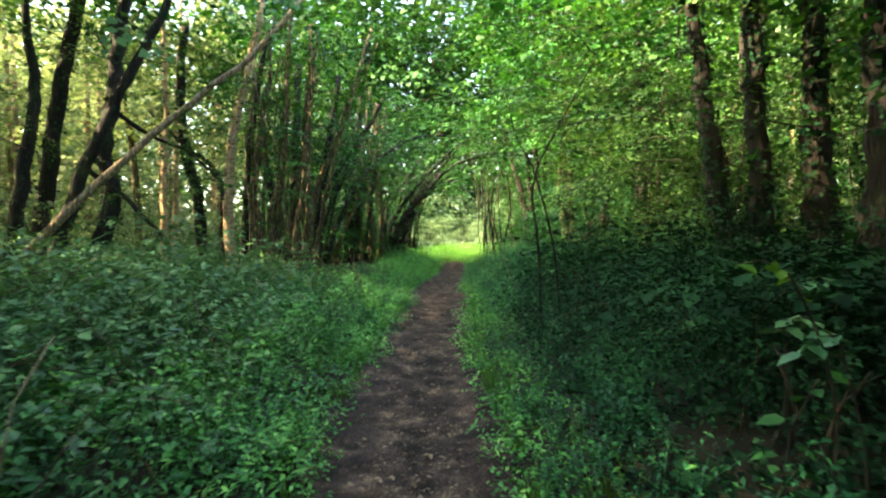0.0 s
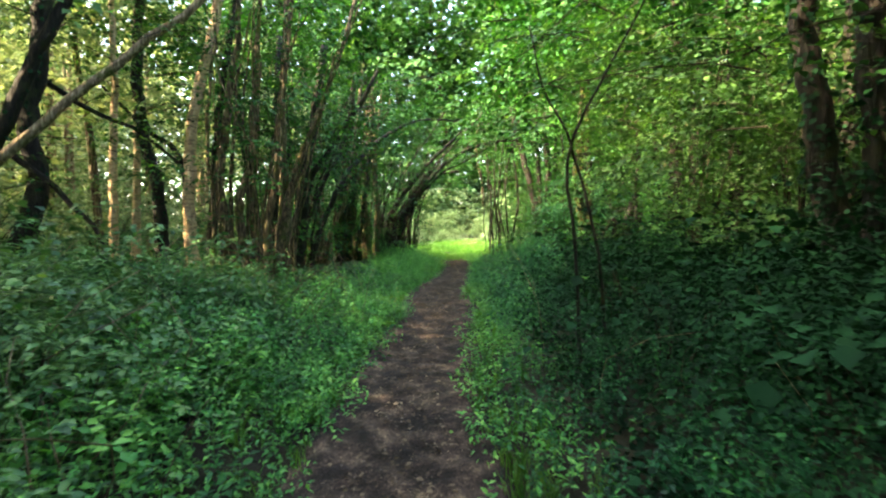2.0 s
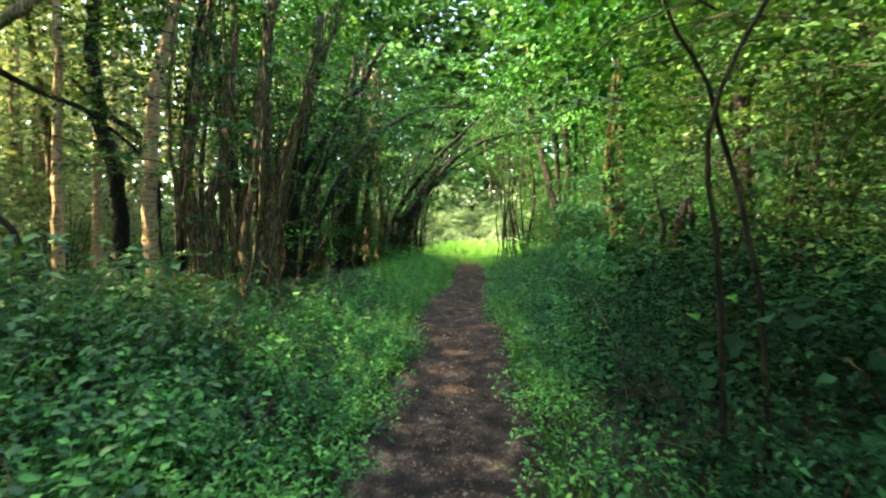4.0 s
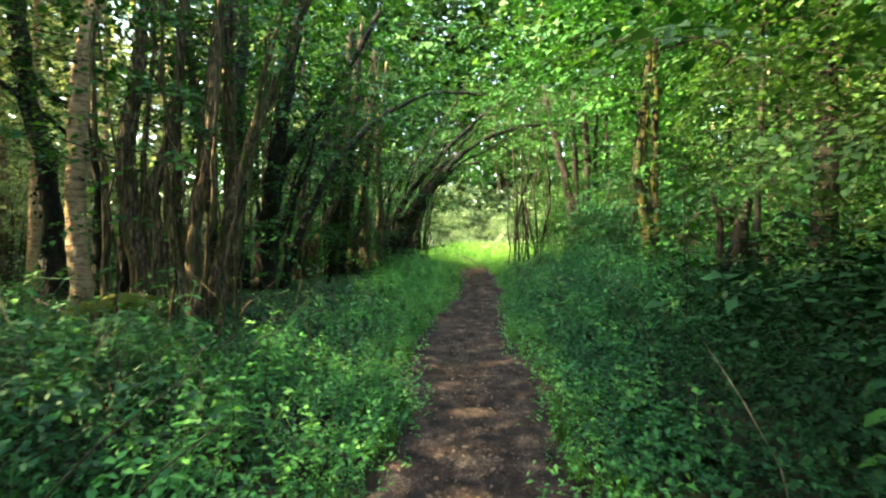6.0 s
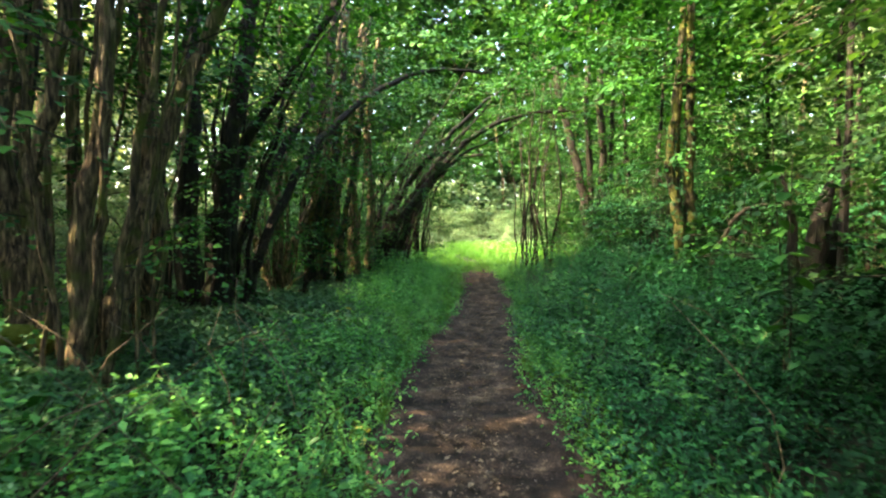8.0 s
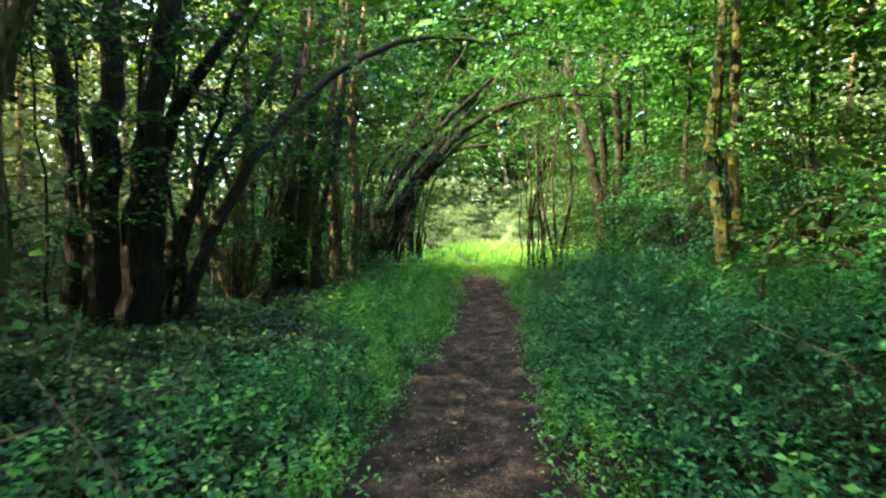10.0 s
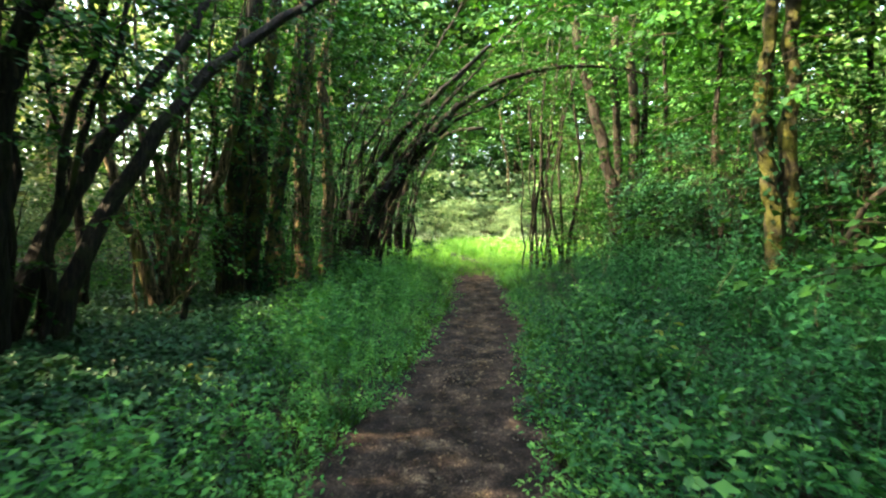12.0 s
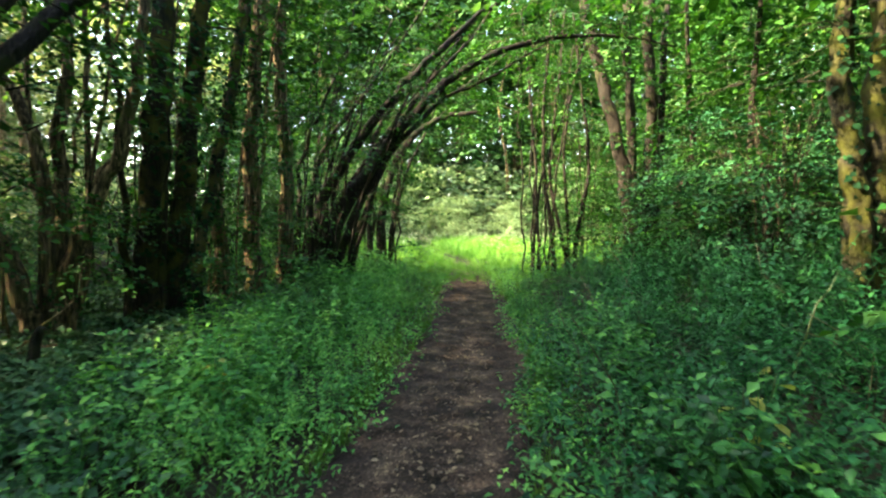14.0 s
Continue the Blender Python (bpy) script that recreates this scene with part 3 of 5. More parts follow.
grove_tree("hazel_clump", [([(-4.40, 19.30, 0.21), (-4.67, 19.27, 1.10), (-4.94, 19.25, 1.65), (-5.08, 19.23, 2.44), (-5.17, 19.20, 3.29)], 0.102, 0.054),
                           ([(-4.40, 19.40, 0.26), (-4.37, 19.45, 1.31), (-4.49, 19.50, 2.35), (-4.90, 19.55, 3.08), (-5.46, 19.60, 3.76)], 0.078, 0.042),
                           ([(-4.45, 19.60, 0.22), (-4.34, 19.65, 1.44), (-4.40, 19.70, 2.52), (-4.29, 19.75, 3.59), (-4.36, 19.80, 4.45)], 0.090, 0.054),
                           ([(-4.22, 19.40, 0.26), (-4.01, 19.43, 1.24), (-3.73, 19.45, 1.87), (-3.40, 19.48, 2.69), (-3.17, 19.50, 4.24)], 0.102, 0.060),
                           ([(-4.44, 19.90, 0.23), (-4.32, 20.00, 1.14), (-4.36, 20.10, 2.96), (-4.46, 20.20, 4.56)], 0.048, 0.030),
                           ([(-4.76, 20.00, 0.13), (-4.94, 20.13, 1.28), (-5.24, 20.27, 2.22), (-5.39, 20.40, 4.12)], 0.048, 0.030)],
           BARK, "hazel clump with crooked mossy stems and bare roots", "hazel clump", shoots=fan(4, 0.6, 1.2, 6.0, 0.045, 0.1, 0.3, 14), boughs=6, low=4)
grove_tree("ivy_clad_trunks", [([(-3.82, 20.40, 0.47), (-3.75, 20.43, 1.84), (-3.65, 20.47, 3.43), (-3.50, 20.50, 4.76)], 0.188, 0.138),
                               ([(-3.65, 20.70, 0.52), (-3.51, 20.77, 2.03), (-3.39, 20.83, 3.52), (-3.25, 20.90, 4.93)], 0.150, 0.100),
                               ([(-3.11, 20.30, 0.58), (-3.14, 20.52, 1.45), (-3.03, 20.75, 2.28), (-2.88, 20.98, 3.56), (-2.76, 21.20, 4.98)], 0.075, 0.050)],
           MOSSY, "upright trunks clad in ivy with sun flecks", "trees", shoots=fan(3, 0.6, 0.7, 6.0, 0.05, 0.3, 0.3, 15), boughs=12, low=24, ivy=420)
grove_tree("hazel_clump", [([(-3.48, 21.80, 0.56), (-3.59, 21.87, 2.10), (-3.32, 21.93, 3.82), (-3.12, 22.00, 5.33)], 0.120, 0.084),
                           ([(-3.17, 22.30, 0.72), (-3.21, 22.30, 2.93), (-3.02, 22.30, 5.46)], 0.144, 0.096),
                           ([(-2.82, 22.80, 0.78), (-2.81, 22.80, 2.48), (-2.92, 22.80, 4.56), (-2.75, 22.80, 5.68)], 0.120, 0.072)],
           BARK, "hazel clump with upright brown stems and low leaves", "hazel clump", shoots=fan(8, 0.8, 0.8, 6.0, 0.052, 0.4, 0.4, 6), boughs=12, low=24, ivy=200)
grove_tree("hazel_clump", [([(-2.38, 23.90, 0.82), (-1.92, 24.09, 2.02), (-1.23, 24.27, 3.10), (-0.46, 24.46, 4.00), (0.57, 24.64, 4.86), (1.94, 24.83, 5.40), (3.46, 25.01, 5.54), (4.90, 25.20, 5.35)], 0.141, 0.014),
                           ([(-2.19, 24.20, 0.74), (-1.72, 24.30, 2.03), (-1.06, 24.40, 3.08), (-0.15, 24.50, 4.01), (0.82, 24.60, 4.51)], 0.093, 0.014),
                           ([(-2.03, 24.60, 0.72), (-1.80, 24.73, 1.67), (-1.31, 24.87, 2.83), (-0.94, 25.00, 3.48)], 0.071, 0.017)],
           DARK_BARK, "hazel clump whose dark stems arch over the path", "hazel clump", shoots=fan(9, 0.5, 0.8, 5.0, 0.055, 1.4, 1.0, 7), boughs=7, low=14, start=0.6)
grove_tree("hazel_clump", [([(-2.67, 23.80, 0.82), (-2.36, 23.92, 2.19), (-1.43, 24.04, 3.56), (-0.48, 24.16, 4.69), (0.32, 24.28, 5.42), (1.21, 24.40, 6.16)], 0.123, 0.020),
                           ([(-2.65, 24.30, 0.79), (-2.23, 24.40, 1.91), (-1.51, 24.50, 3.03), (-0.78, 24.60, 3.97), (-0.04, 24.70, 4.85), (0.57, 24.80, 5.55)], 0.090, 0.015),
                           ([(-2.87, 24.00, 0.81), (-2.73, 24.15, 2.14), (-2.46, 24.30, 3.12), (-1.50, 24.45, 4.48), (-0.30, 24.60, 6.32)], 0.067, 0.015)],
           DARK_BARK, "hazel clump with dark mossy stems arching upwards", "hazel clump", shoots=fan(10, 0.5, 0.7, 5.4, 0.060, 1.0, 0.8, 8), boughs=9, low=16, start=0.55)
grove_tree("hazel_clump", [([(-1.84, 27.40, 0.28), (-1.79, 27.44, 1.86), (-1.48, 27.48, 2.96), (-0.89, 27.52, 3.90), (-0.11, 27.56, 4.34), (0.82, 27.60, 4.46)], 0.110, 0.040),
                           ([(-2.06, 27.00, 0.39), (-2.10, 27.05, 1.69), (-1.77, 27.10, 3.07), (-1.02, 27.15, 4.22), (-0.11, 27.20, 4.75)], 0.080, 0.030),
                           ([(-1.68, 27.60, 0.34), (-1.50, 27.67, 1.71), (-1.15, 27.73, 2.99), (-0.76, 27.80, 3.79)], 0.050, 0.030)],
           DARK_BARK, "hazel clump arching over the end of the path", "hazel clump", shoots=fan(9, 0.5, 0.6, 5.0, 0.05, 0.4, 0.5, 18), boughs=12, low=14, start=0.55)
# clumps on the other side
grove_tree("hazel_clump", [([(2.39, 27.40, 0.91), (2.27, 27.47, 2.91), (2.12, 27.53, 4.82), (1.89, 27.60, 6.72)], 0.045, 0.025),
                           ([(2.78, 27.40, 0.73), (2.54, 27.47, 2.73), (2.47, 27.53, 4.64), (2.62, 27.60, 6.72)], 0.060, 0.033),
                           ([(3.08, 27.40, 0.83), (2.65, 27.47, 2.92), (2.83, 27.53, 4.74), (2.97, 27.60, 6.90)], 0.050, 0.028),
                           ([(3.40, 27.40, 1.29), (3.68, 27.47, 2.93), (3.46, 27.53, 4.92), (3.24, 27.60, 6.91)], 0.055, 0.030),
                           ([(2.26, 27.40, 1.09), (2.51, 27.50, 2.92), (3.12, 27.60, 4.75)], 0.040, 0.022),
                           ([(3.17, 27.40, 1.10), (3.03, 27.47, 3.46), (3.27, 27.53, 5.28), (3.78, 27.60, 7.08)], 0.045, 0.025)],
           DARK_BARK, "clump of slim dark stems beside the meadow", "hazel clump", shoots=fan(8, 0.5, 0.5, 6.0, 0.04, 0.2, 0.0, 9), boughs=9, low=3, start=0.55)
grove_tree("tree_group", [([(4.58, 26.60, 1.02), (4.37, 26.64, 2.47), (4.10, 26.68, 3.77), (3.76, 26.72, 5.07), (3.43, 26.76, 6.36), (3.20, 26.80, 7.51)], 0.150, 0.090),
                          ([(4.83, 27.20, 1.30), (4.64, 27.20, 4.45), (4.50, 27.20, 6.22), (4.49, 27.20, 7.67)], 0.110, 0.080),
                          ([(4.96, 26.80, 1.31), (5.02, 26.80, 2.92), (5.00, 26.80, 4.66), (4.87, 26.80, 6.51), (4.88, 26.80, 7.49)], 0.140, 0.100),
                          ([(5.47, 27.50, 1.46), (5.56, 27.50, 3.46), (5.54, 27.50, 5.72), (5.60, 27.50, 7.50)], 0.090, 0.060),
                          ([(5.23, 26.00, 1.19), (5.40, 26.00, 2.16), (5.70, 26.00, 3.12), (5.57, 26.00, 4.87)], 0.100, 0.060)],
           DARK_BARK, "group of dark mossy trunks beside the path", "trees", boughs=14, start=0.4, low=6, ivy=150)
grove_tree("mossy_tree", [([(4.80, 19.75, -0.05), (4.82, 19.75, 0.70), (4.85, 19.76, 1.30), (4.80, 19.78, 1.95), (4.68, 19.81, 2.50), (4.58, 19.84, 3.05), (4.59, 19.87, 3.55), (4.68, 19.90, 4.54)], 0.125, 0.058),
                          ([(4.98, 19.80, -0.05), (4.98, 19.80, 0.75), (5.02, 19.80, 1.36), (5.06, 19.82, 2.02), (5.01, 19.85, 2.71), (5.05, 19.88, 3.46), (5.02, 19.90, 4.53)], 0.130, 0.072),
                          ([(4.93, 20.00, 0.40), (4.92, 20.02, 1.50), (4.86, 20.05, 2.45), (4.84, 20.08, 3.40), (4.86, 20.10, 4.60)], 0.085, 0.050)],
           TREE_MOSS, "forked trunk covered in yellow-green moss", "tree", boughs=8, start=0.6, ivy=160)
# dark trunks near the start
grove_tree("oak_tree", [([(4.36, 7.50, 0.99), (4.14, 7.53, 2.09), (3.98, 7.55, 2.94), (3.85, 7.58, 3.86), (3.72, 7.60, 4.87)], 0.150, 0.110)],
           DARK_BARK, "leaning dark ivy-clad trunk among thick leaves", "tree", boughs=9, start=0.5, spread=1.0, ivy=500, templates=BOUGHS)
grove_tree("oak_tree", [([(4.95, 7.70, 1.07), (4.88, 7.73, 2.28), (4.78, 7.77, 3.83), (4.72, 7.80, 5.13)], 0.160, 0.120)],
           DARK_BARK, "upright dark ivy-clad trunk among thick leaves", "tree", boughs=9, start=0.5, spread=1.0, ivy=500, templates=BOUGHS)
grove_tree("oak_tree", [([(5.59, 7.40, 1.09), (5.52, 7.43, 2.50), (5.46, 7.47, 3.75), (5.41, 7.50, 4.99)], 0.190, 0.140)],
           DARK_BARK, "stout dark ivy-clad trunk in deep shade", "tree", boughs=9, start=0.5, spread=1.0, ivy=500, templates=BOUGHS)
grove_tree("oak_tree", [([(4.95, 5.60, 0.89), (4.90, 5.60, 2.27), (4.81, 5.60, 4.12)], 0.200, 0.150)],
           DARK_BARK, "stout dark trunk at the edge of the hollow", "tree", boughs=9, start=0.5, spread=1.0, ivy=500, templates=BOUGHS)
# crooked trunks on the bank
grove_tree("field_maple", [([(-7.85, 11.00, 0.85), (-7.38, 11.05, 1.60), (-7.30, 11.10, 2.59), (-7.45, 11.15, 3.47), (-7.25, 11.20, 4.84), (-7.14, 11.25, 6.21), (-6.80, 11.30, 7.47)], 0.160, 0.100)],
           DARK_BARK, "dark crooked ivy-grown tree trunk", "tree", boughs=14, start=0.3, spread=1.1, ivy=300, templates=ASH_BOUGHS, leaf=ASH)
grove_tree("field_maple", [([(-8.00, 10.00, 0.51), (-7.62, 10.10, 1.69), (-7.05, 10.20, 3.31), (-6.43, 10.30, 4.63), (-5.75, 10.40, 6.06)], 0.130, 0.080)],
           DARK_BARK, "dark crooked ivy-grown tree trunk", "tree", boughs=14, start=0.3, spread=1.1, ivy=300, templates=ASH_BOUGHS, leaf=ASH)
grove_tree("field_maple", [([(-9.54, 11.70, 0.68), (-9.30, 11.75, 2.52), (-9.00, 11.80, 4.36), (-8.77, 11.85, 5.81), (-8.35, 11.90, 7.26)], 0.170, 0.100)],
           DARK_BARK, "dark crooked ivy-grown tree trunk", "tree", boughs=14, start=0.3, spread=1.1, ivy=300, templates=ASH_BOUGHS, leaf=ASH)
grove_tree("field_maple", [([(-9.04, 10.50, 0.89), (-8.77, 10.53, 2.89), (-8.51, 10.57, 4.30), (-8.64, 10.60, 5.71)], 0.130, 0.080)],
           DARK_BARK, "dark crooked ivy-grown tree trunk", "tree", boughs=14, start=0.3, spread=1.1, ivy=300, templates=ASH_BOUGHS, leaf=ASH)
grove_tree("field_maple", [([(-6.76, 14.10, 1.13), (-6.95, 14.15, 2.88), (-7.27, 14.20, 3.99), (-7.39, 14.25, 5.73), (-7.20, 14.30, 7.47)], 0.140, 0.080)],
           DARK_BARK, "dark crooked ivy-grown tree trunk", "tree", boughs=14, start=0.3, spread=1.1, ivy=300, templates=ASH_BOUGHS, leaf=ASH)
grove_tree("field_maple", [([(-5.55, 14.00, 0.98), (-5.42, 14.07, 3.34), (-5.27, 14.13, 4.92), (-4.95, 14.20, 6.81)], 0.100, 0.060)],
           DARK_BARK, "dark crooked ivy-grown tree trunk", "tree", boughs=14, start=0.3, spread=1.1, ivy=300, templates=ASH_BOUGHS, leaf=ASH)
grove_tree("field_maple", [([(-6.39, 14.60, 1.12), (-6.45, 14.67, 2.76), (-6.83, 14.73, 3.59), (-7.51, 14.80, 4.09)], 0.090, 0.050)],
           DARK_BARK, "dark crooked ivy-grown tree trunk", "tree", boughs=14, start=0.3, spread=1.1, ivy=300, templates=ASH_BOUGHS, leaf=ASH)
# pale trees on the bank
grove_tree("ash_tree", [([(-5.47, 13.00, 0.87), (-5.55, 13.05, 2.34), (-5.40, 13.10, 4.24), (-5.03, 13.15, 5.70), (-4.65, 13.20, 7.60)], 0.115, 0.075)],
           PALE_BARK, "slender pale-barked tree with dark knots", "tree", boughs=26, start=0.5, spread=1.0, templates=ASH_BOUGHS, leaf=ASH, knots=9)
grove_tree("ash_tree", [([(-7.25, 13.10, 1.16), (-7.25, 13.10, 2.78), (-7.16, 13.10, 4.67), (-7.18, 13.10, 6.69)], 0.090, 0.060)],
           PALE_BARK, "slim pale-barked tree with dark knots", "tree", boughs=26, start=0.5, spread=1.0, templates=ASH_BOUGHS, leaf=ASH, knots=7)

# yellow-mossy forked trunk
coppice(4.75, 15.4, [(0, 0, 0.15, 0, 2.1, 0.24, 0.1), (0.22, 0.1, 0.25, 0, 1.7, 0.16, 0), (-0.2, 0, -0.1, 0, 2.3, 0.10, -0.2)], "broken dark mossy stump among the herbs", name="broken_stump", bark=DARK_BARK, boughs_each=7, start=0.3, spread=0.4, category="stump")
coppice(5.8, 14.6, [(0, 0, -0.2, 0, 8, 0.22, 0), (-0.9, 0.4, 0.1, 0.2, 7, 0.06, 0)], "dark brown tree trunk with a slim neighbour stem", name="oak_tree", bark=DARK_BARK, boughs_each=14, start=0.45, category="tree")
# slim trees between the herbs
for x, y, lx, r, h, bark in ((7.1, 17.8, 0.3, 0.07, 8, DARK_BARK), (8.9, 23.2, -0.2, 0.10, 8.5, DARK_BARK), (6.9, 16.2, 0.2, 0.09, 8, DARK_BARK), (7.6, 19.0, 0.3, 0.11, 9, DARK_BARK), 
                             (5.9, 24.0, 0.2, 0.09, 8, DARK_BARK), (6.4, 13.2, -0.3, 0.06, 8, DARK_BARK), (7.4, 14.8, 0.2, 0.12, 9, DARK_BARK), (6.6, 11.0, -0.1, 0.10, 9, DARK_BARK)):
    coppice(x, y, [(0, 0, lx, 0.2, h, r, 0.1)], "slim woodland tree rising out of the nettles", name="slim_tree", bark=bark, boughs_each=15, spread=0.9, start=0.4, category="tree")
coppice(5.9, 9.5, [(0, 0, 0.2, 0.2, 8.5, 0.15, 0)], "dark ivy-clad tree trunk behind the thicket", name="oak_tree", bark=DARK_BARK, boughs_each=16, spread=1.0, start=0.45, category="tree", templates=BOUGHS, ivy=900)
# sapling with two crossing stems
def shaped_tree(name, x, y, lines, bark, label, category, boughs, templates, spread=0.5, start=0.45, leaf=None):
    """A tree whose stems follow given lines, each (places, foot radius, tip radius)."""
    base = new(name)
    z0 = float(rise(x, y))
    base.location = (x, y, z0)
    places, angles = [], []
    for k, (pts, r0, r1) in enumerate(lines):
        line = bent([(a - x, b - y, c - z0) for a, b, c in pts], 14, 0.006 + 0.05 * r0, k + int(10 * y))
        if r0 > 0.1:
            climb(base, line, np.linspace(r0, r1, 14), 330, k + 7, 0.95)
        part("stem", tube(line, np.linspace(r0, r1, 14), 8 if r0 < 0.05 else 14, 0.08 if r0 < 0.05 else 0.16, k), bark, base, smooth=True)
        at, ang = limb_places(line, start, boughs, spread)
        places.append(at)
        angles.append(ang)
    places, angles = np.concatenate(places), np.concatenate(angles)
    ok = clear_of_walk(places + [x, y, z0], 1.3)
    lf, wd = crown(places[ok], angles[ok], rng.uniform(0.5, 0.9, int(ok.sum())), templates)
    tagged(part("crown", lf, leaf or HAZEL, base), kind="stuff")
    tagged(part("brushwood", wd, TWIG, base), kind="stuff")
    return tagged(base, label, category)


shaped_tree("sapling", 1.5, 7.2, [([(1.45, 7.2, 0.0), (1.36, 7.2, 1.4), (1.30, 7.2, 2.35), (1.72, 7.25, 3.2), (2.2, 7.3, 4.1)], 0.020, 0.010),
                                  ([(1.72, 7.2, 0.0), (1.58, 7.2, 1.4), (1.32, 7.22, 2.4), (1.05, 7.25, 2.95), (0.9, 7.3, 3.6)], 0.020, 0.008)],
            DARK_BARK, "slim dark sapling with two crossing stems", "sapling", 7, BOUGHS, 0.4, 0.6)
coppice(-8.3, 15.5, [(0, 0, 0.2, 0.2, 10, 0.10, 0.2)], "slender pale-barked tree deep on the bank", name="ash_tree", bark=PALE_BARK, leaf=ASH, boughs_each=26, spread=1.0, start=0.35, category="tree", templates=ASH_BOUGHS)


def pole(name, pts, r0, r1, material, label, category, n=14):
    ob = part(name, tube(bent(pts, n, 0.015, seed=len(label)), np.linspace(r0, r1, n), 8, 0.08), material, None, smooth=True)
    return tagged(ob, label, category)


pole("leaning_dead_trunk", [(-8.00, 8.40, 0.20), (-6.74, 8.80, 1.74), (-5.57, 9.15, 3.07), (-4.81, 9.50, 3.92), (-3.77, 9.85, 4.93), (-2.76, 10.20, 6.28)], 0.075, 0.050, DEAD_WOOD, "pale dead trunk leaning across the living trees", "dead trunk")
pole("dark_branch", [(-7.62, 10.90, 2.88), (-6.95, 10.90, 2.39), (-6.47, 10.90, 1.90), (-6.05, 10.90, 1.41), (-5.60, 10.90, 0.15)], 0.060, 0.030, DARK_BARK, "dark crooked dead branch propped against the trunks", "branch")
pole("dark_branch", [(-7.30, 11.20, 4.30), (-7.30, 12.00, 4.10), (-7.09, 12.50, 3.90), (-6.52, 13.00, 3.61), (-6.00, 13.50, 2.98)], 0.060, 0.030, DARK_BARK, "dark crooked branch hanging between the trunks", "branch")
pole("curved_branch", [(5.20, 19.10, 0.10), (5.26, 19.10, 1.10), (5.36, 19.10, 1.37), (5.71, 19.10, 2.00), (6.13, 19.10, 2.22), (6.72, 19.10, 2.31)], 0.050, 0.030, DARK_BARK, "dark bare branch bowed over the herbs", "branch")
pole("curved_branch", [(5.05, 23.20, 0.10), (5.20, 23.20, 1.60), (5.45, 23.20, 2.46), (6.06, 23.20, 2.59), (6.53, 23.20, 2.36), (6.71, 23.20, 1.94), (6.73, 23.20, 1.52), (6.75, 23.20, 0.10)], 0.045, 0.030, DARK_BARK, "thin dark branch bowed between the trees", "branch")
pole("dead_stick", [(3.15, 6.3, 0.05), (2.95, 6.4, 0.5), (2.78, 6.5, 1.05)], 0.016, 0.008, DEAD_WOOD, "thin pale dead stick standing in the thicket", "stick", 8)
pole("stub", [(-3.35, 18.0, 0.0), (-3.3, 18.0, 0.45), (-3.2, 18.0, 0.62)], 0.05, 0.035, DARK_BARK, "short dark dead stub in the ivy", "stub", 6)
pole("fallen_stick", [(-2.6, 13.8, 0.40), (-2.4, 13.82, 0.41), (-2.2, 13.84, 0.41)], 0.011, 0.007, DEAD_WOOD, "pale fallen stick lying on the ivy", "stick", 6)

pole("mossy_log", [(-5.6, 12.1, 0.20), (-5.0, 12.35, 0.58), (-4.5, 12.55, 0.72), (-4.1, 12.75, 0.55)], 0.13, 0.09, MOSS, "short log under a cushion of yellow-green moss", "log", 12)
for pts in ([(-4.3, 18.7, 0.15), (-3.9, 18.6, 0.35), (-3.45, 18.7, 0.75)], [(-4.1, 18.5, 0.2), (-3.8, 18.4, 0.3), (-3.3, 18.3, 0.42)], [(-4.4, 18.4, 0.15), (-4.1, 18.3, 0.4), (-4.0, 18.2, 0.65)],
            [(-4.4, 15.6, 0.15), (-4.0, 15.4, 0.3), (-3.4, 15.3, 0.5)]):
    pole("dead_branch", pts, 0.022, 0.010, DEAD_WOOD, "pale dead branch leaning at the foot of the hazels", "branch", 8)
pole("hanging_vine", [(-4.15, 11.0, 6.2), (-4.1, 11.0, 5.0), (-3.7, 11.0, 3.6), (-3.1, 11.1, 2.5), (-2.9, 11.1, 2.2)], 0.008, 0.005, DEAD_WOOD, "thin pale vine hanging from the hazels", "vine", 14)
pole("grass_stalk", [(3.0, 18.0, 0.2), (3.12, 18.0, 0.7), (3.35, 18.0, 1.2)], 0.010, 0.005, STEM, "tall pale green stalk above the nettles", "stalk", 8)

# ---- the wood round about ----
def wood_tree(seed, height, r, boughs, spread, bark, leaf=None):
    g = np.random.default_rng(seed)
    base = new("wood_tree")
    line = bent([(0, 0, -0.3), (g.normal() * 0.2, g.normal() * 0.2, height * 0.35), (g.normal() * 0.5, g.normal() * 0.5, height * 0.7), (g.normal() * 0.8, g.normal() * 0.8, height)], 14, 0.03, seed)
    part("trunk", tube(line, r * (1 - 0.8 * np.linspace(0, 1, 14)), 7, 0.07, seed), bark, base, smooth=True)
    at, ang = limb_places(line, 0.22, boughs, spread)
    lf, wd = crown(at, ang, g.uniform(0.9, 1.6, len(at)), FAR_BOUGHS)
    tagged(part("crown", lf, leaf or FAR_LEAF, base), kind="stuff")
    return tagged(base, "tall slim woodland tree, sunlight put into its loose pale crown" if leaf else "tall slim woodland tree with a loose green crown", "tree", "trees of the wood")


